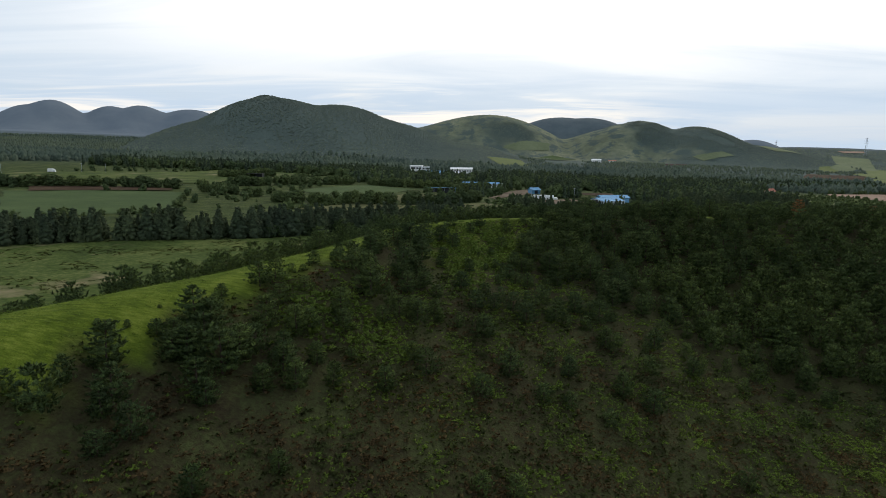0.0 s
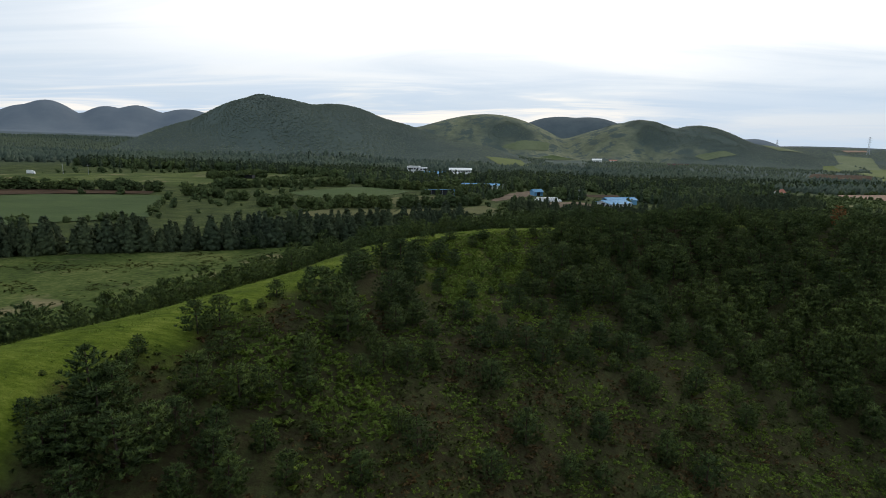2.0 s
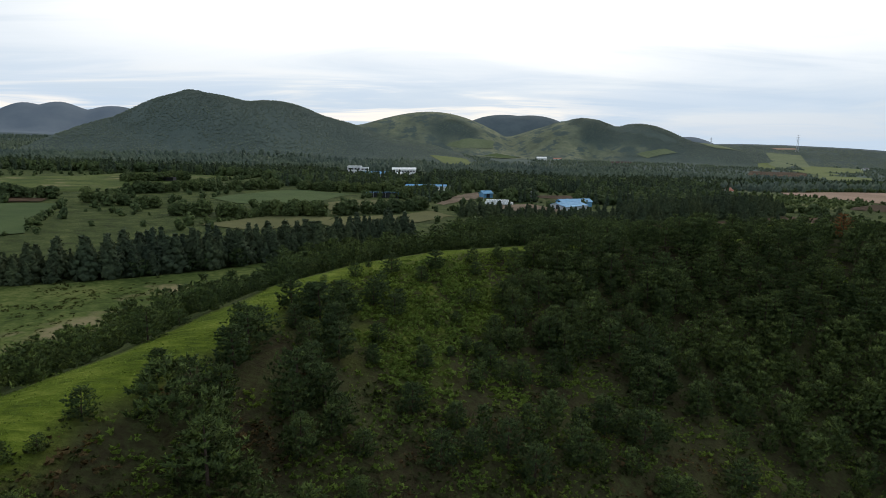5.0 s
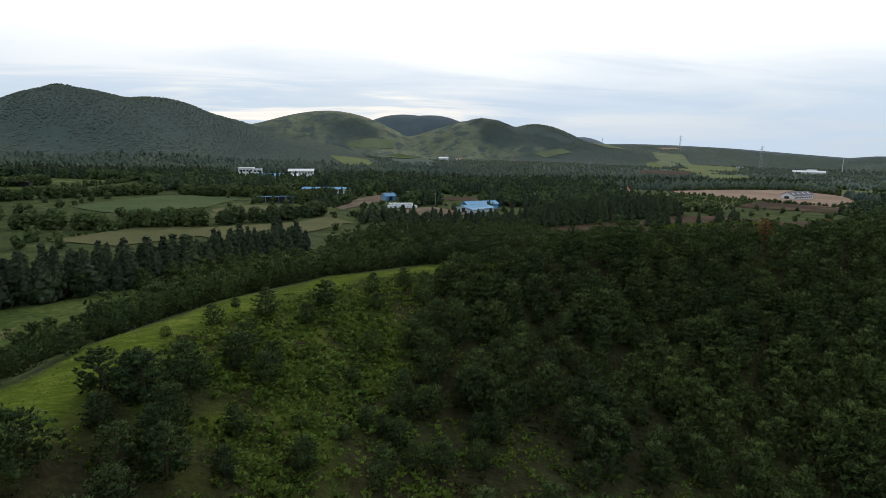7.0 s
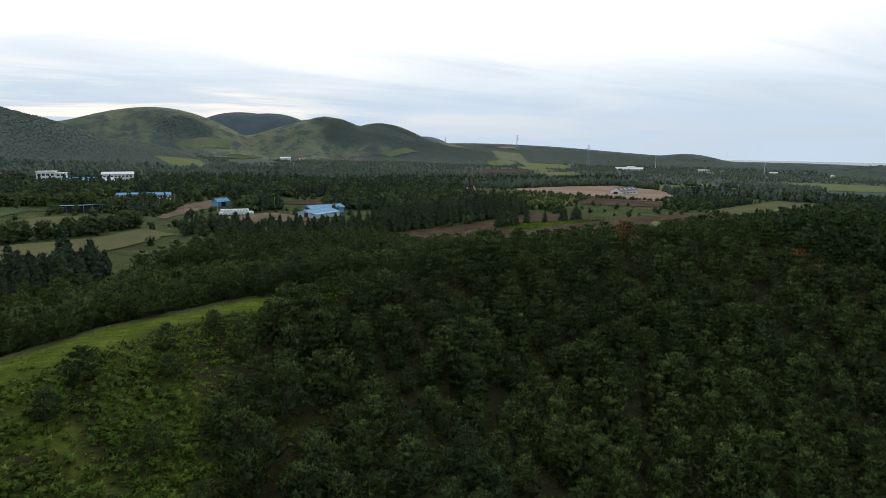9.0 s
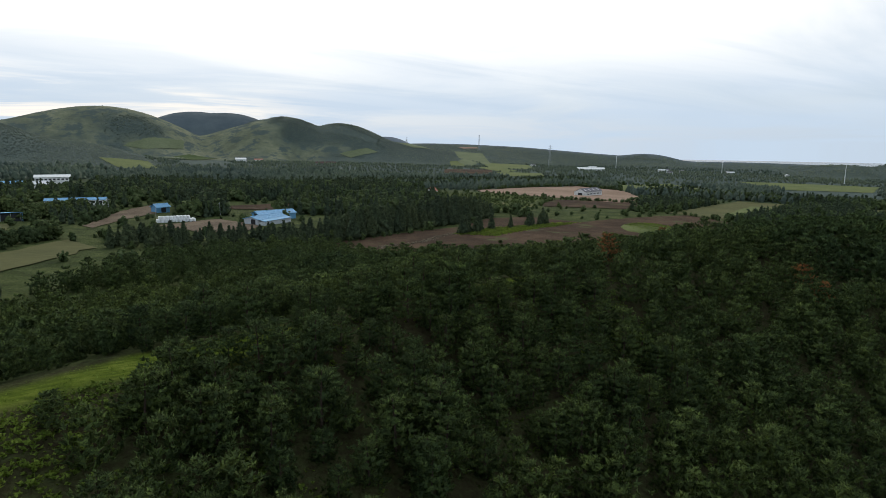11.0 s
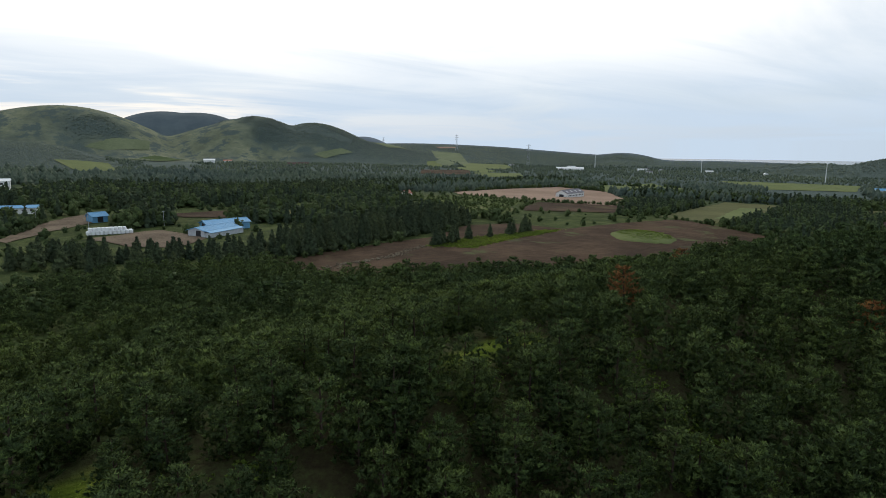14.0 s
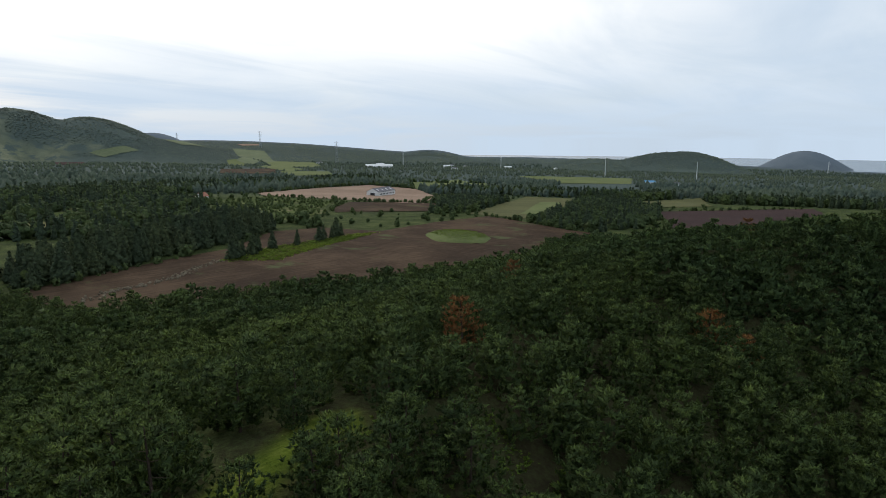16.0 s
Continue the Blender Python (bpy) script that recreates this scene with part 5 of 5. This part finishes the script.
# wrapped bales
bale_bm = bmesh.new()
bmesh.ops.create_cone(bale_bm, cap_ends=True, segments=14, radius1=0.82, radius2=0.82, depth=1.5)
bmesh.ops.bevel(bale_bm, geom=[e for e in bale_bm.edges if abs(e.verts[0].co.z - e.verts[1].co.z) < 0.01], offset=0.1, segments=2, affect="EDGES")
bale_me = bpy.data.meshes.new("silage_bale")
bale_bm.to_mesh(bale_me)
bale_bm.free()
bale_me.materials.append(FILM)
bale_r = random.Random(5)
for tier in range(2):
    for i in range(11 - 2 * tier):
        for j in range(3 - tier):
            x, y = 66.0 + 1.68 * i + 0.83 * tier, 447.0 + 1.68 * j + 0.83 * tier + 0.13 * i
            ob = new("silage_bale", bale_me)
            ob.matrix_basis = pose(x, y, zat(x, y) + 0.95 + 1.45 * tier, bale_r.uniform(-3, 3), bale_r.uniform(-3, 3), bale_r.uniform(0, 360))
            tagged(ob, "white plastic-wrapped silage bale stacked in the farmyard", "bale", "stacked silage bales")


# ---- pylons and poles ----
def bar(a, b, rad, bm):
    a, b = Vector(a), Vector(b)
    m = Matrix.Translation((a + b) / 2) @ (b - a).to_track_quat("Z", "Y").to_matrix().to_4x4()
    bmesh.ops.create_cone(bm, cap_ends=True, segments=6, radius1=rad, radius2=rad, depth=(b - a).length, matrix=m)


def pylon(x, y, tall, turn):
    p = placed("lattice_pylon", x, y, turn, "grey lattice steel power pylon above the distant woods", "pylon", "power pylons")
    w0, w1 = tall * 0.075, tall * 0.012
    corner = lambda f, sx, sy: (sx * (w0 + (w1 - w0) * f ** 0.8), sy * (w0 + (w1 - w0) * f ** 0.8), f * tall)
    for sx in (-1, 1):
        for sy in (-1, 1):
            bm = bmesh.new()
            for k in range(8):
                bar(corner(k / 8, sx, sy), corner((k + 1) / 8, sx, sy), 0.22, bm)
            part("leg", bm, STEEL, p)
    bm = bmesh.new()
    for k in range(8):
        for sx, sy, tx, ty in ((-1, -1, 1, -1), (1, -1, 1, 1), (1, 1, -1, 1), (-1, 1, -1, -1)):
            bar(corner(k / 8, sx, sy), corner((k + 1) / 8, tx, ty), 0.13, bm)
            bar(corner((k + 1) / 8, sx, sy), corner((k + 1) / 8, tx, ty), 0.13, bm)
    part("bracing", bm, STEEL, p)
    for f in (0.70, 0.82, 0.94):
        bm = bmesh.new()
        bar((-tall * 0.11, 0, f * tall), (tall * 0.11, 0, f * tall), 0.25, bm)
        bar((-tall * 0.11, 0, f * tall), (0, 0, f * tall + tall * 0.04), 0.12, bm)
        bar((tall * 0.11, 0, f * tall), (0, 0, f * tall + tall * 0.04), 0.12, bm)
        part("crossarm", bm, STEEL, p)


for x, y, tall in ((1275, 1510, 60), (1256, 1848, 52), (1470, 2750, 56)):
    pylon(x, y, tall, -40)


def power_pole(x, y, tall, arms, label):
    p = placed("power_pole", x, y, -50, label, "pole", "tubular power poles")
    bm = bmesh.new()
    bmesh.ops.create_cone(bm, cap_ends=True, segments=10, radius1=tall * 0.024, radius2=tall * 0.014, depth=tall + 2, matrix=Matrix.Translation((0, 0, tall / 2 - 1)))
    part("mast", bm, WHITE, p)
    for k in range(arms):
        z = tall * (0.96 - 0.11 * k)
        bm = bmesh.new()
        bar((-tall * 0.09, 0, z), (tall * 0.09, 0, z), tall * 0.007, bm)
        part("crossarm", bm, WHITE, p)


for x, y, tall, arms in ((1374, 1342, 36, 0), (1323, 978, 28, 2), (1127, 625, 32, 0), (1193, 483, 32, 0), (2150, 392, 36, 3)):
    power_pole(x, y, tall, arms, "white tubular steel power pole rising over the woods")
for x, y in ((-336, 468), (-298, 508), (-282, 515), (48, 504), (68, 472), (469, 760), (477, 757), (100, 468)):
    p = placed("utility_pole", x, y, 20, "thin grey concrete utility pole beside a field", "pole", "utility poles")
    bm = bmesh.new()
    bmesh.ops.create_cone(bm, cap_ends=True, segments=8, radius1=0.14, radius2=0.09, depth=9, matrix=Matrix.Translation((0, 0, 3.5)))
    part("mast", bm, STEEL, p)
    part("crossarm", block(-0.9, 0.9, -0.06, 0.06, 7.3, 7.42), STEEL, p)
tr_ = placed("box_truck", -315, 495, 10, "white box truck parked at the edge of the pasture", "truck")
part("box", block(-2.4, 1.6, -1.1, 1.1, 0.9, 3.3), WHITE, tr_)
part("cab", solid([(1.7, -1.0, 0.6), (3.3, -1.0, 0.6), (3.3, 1.0, 0.6), (1.7, 1.0, 0.6), (1.7, -1.0, 2.6), (2.8, -1.0, 2.6), (2.8, 1.0, 2.6), (1.7, 1.0, 2.6)]), WHITE, tr_)
for wxx in (-1.6, 2.4):
    for wyy in (-0.95, 0.95):
        bm = bmesh.new()
        bmesh.ops.create_cone(bm, cap_ends=True, segments=14, radius1=0.45, radius2=0.45, depth=0.3, matrix=Matrix.Translation((wxx, wyy, 0.45)) @ pose(0, 0, 0, 90, 0, 0))
        part("wheel", bm, SHADE, tr_)

# ---- the ploughed field: mound, bank and cleared stones ----
md = bmesh.new()
bmesh.ops.create_grid(md, x_segments=36, y_segments=36, size=1)
MOUND = (292, 333)
for v in md.verts:
    q = math.hypot(v.co.x, v.co.y)
    up = max(0.0, 1 - q ** 2.6 * (1 + 0.15 * math.sin(5 * math.atan2(v.co.y, v.co.x))))
    a, b = v.co.x * 22, v.co.y * 15
    x, y = MOUND[0] + a * 0.62 - b * 0.78, MOUND[1] + a * 0.78 + b * 0.62
    v.co = (x, y, zat(x, y) + 0.1 + 3.0 * up ** 0.7 + 0.15 * math.sin(x * 1.7) * math.sin(y * 1.3) - (0.6 if up == 0 else 0))
md_me = bpy.data.meshes.new("grass_mound")
md.to_mesh(md_me)
md.free()
md_me.materials.append(LIME)
md_me.shade_smooth()
tagged(new("grass_mound", md_me), "low grassy mound standing in the brown ploughed field", "mound")
rows_of("mound_bush", BROAD_SHAPES[:2], BROAD, "small dark bush on the edge of the grassy mound", "mound bushes", [(305, 343), (301, 325), (289, 322)], (1.2, 2.2), 6.0, 91)
sx_, sy_, sr_ = within([(178, 350), (203, 363), (261, 374), (280, 374), (257, 364), (226, 353), (192, 337)], 1.5, 92)
stand("bank_brush", "bright green brush on the bank across the ploughed field", FERN_SHAPES, sx_, sy_, sr_.uniform(1.2, 2.6, len(sx_)), FERN, 93, "undergrowth", 0.2)
mx_, my_, mr_ = within([(276, 329), (293, 354), (308, 351), (310, 331), (294, 313), (278, 314)], 1.3, 94)
mq_ = ((mx_ - MOUND[0]) * 0.62 + (my_ - MOUND[1]) * 0.78) ** 2 / 380 + ((my_ - MOUND[1]) * 0.62 - (mx_ - MOUND[0]) * 0.78) ** 2 / 190 < 0.9
mx_, my_ = mx_[mq_], my_[mq_]
mqq = np.sqrt(((mx_ - MOUND[0]) * 0.62 + (my_ - MOUND[1]) * 0.78) ** 2 / 484 + ((my_ - MOUND[1]) * 0.62 - (mx_ - MOUND[0]) * 0.78) ** 2 / 225)
stand("mound_grass", "bright green grass tufts on the mound in the field", FERN_SHAPES, mx_, my_, mr_.uniform(0.7, 1.3, len(mx_)), FERN, 95, "grass", 0.0, height(mx_, my_) + 0.1 + 3.0 * np.clip(1 - mqq ** 2.6, 0, 1) ** 0.7)
heap = placed("stone_row", 150, 337, 0, "row of pale cleared stones along the ploughed field", "stones")
stone_bm = bmesh.new()
bmesh.ops.create_icosphere(stone_bm, subdivisions=1, radius=0.5)
st_r = random.Random(8)
for v in stone_bm.verts:
    v.co *= st_r.uniform(0.75, 1.2)
stone_me = bpy.data.meshes.new("stone")
stone_bm.to_mesh(stone_bm and stone_me)
stone_bm.free()
stone_me.materials.append(STONE)
hz = zat(150, 337)
for k in range(220):
    u = st_r.uniform(0, 1)
    x, y = 121 + 58 * u + st_r.gauss(0, 1.2), 322.5 + 27 * u + 1.8 * math.sin(u * 9) + st_r.gauss(0, 1.1)
    ob = new("stone", stone_me)
    s = st_r.uniform(0.35, 1.25)
    ob.parent = heap
    ob.matrix_basis = Matrix.LocRotScale((x - 150, y - 337, zat(x, y) - hz + 0.4), Euler((st_r.uniform(0, 6), st_r.uniform(0, 6), st_r.uniform(0, 6))), (s, s, s * 0.7))

# rows of young orchard bushes on the rough pasture
ox, oy = np.meshgrid(np.arange(262, 412, 9.5), np.arange(438, 645, 4.6))
orr = np.random.RandomState(230)
ox, oy = ox.ravel() + orr.normal(0, 0.5, ox.size), oy.ravel() + orr.normal(0, 0.6, oy.size)
ok = inside_poly(ox, oy, [(264, 443), (325, 461), (346, 497), (405, 546), (403, 638), (346, 621), (272, 515)]) & (orr.uniform(size=ox.size) < 0.75)
stand("orchard_rows", "rows of low orchard bushes on the rough pasture", BROAD_LIGHT, ox[ok], oy[ok], orr.uniform(0.28, 0.62, ok.sum()), BROAD, 231, "bushes")
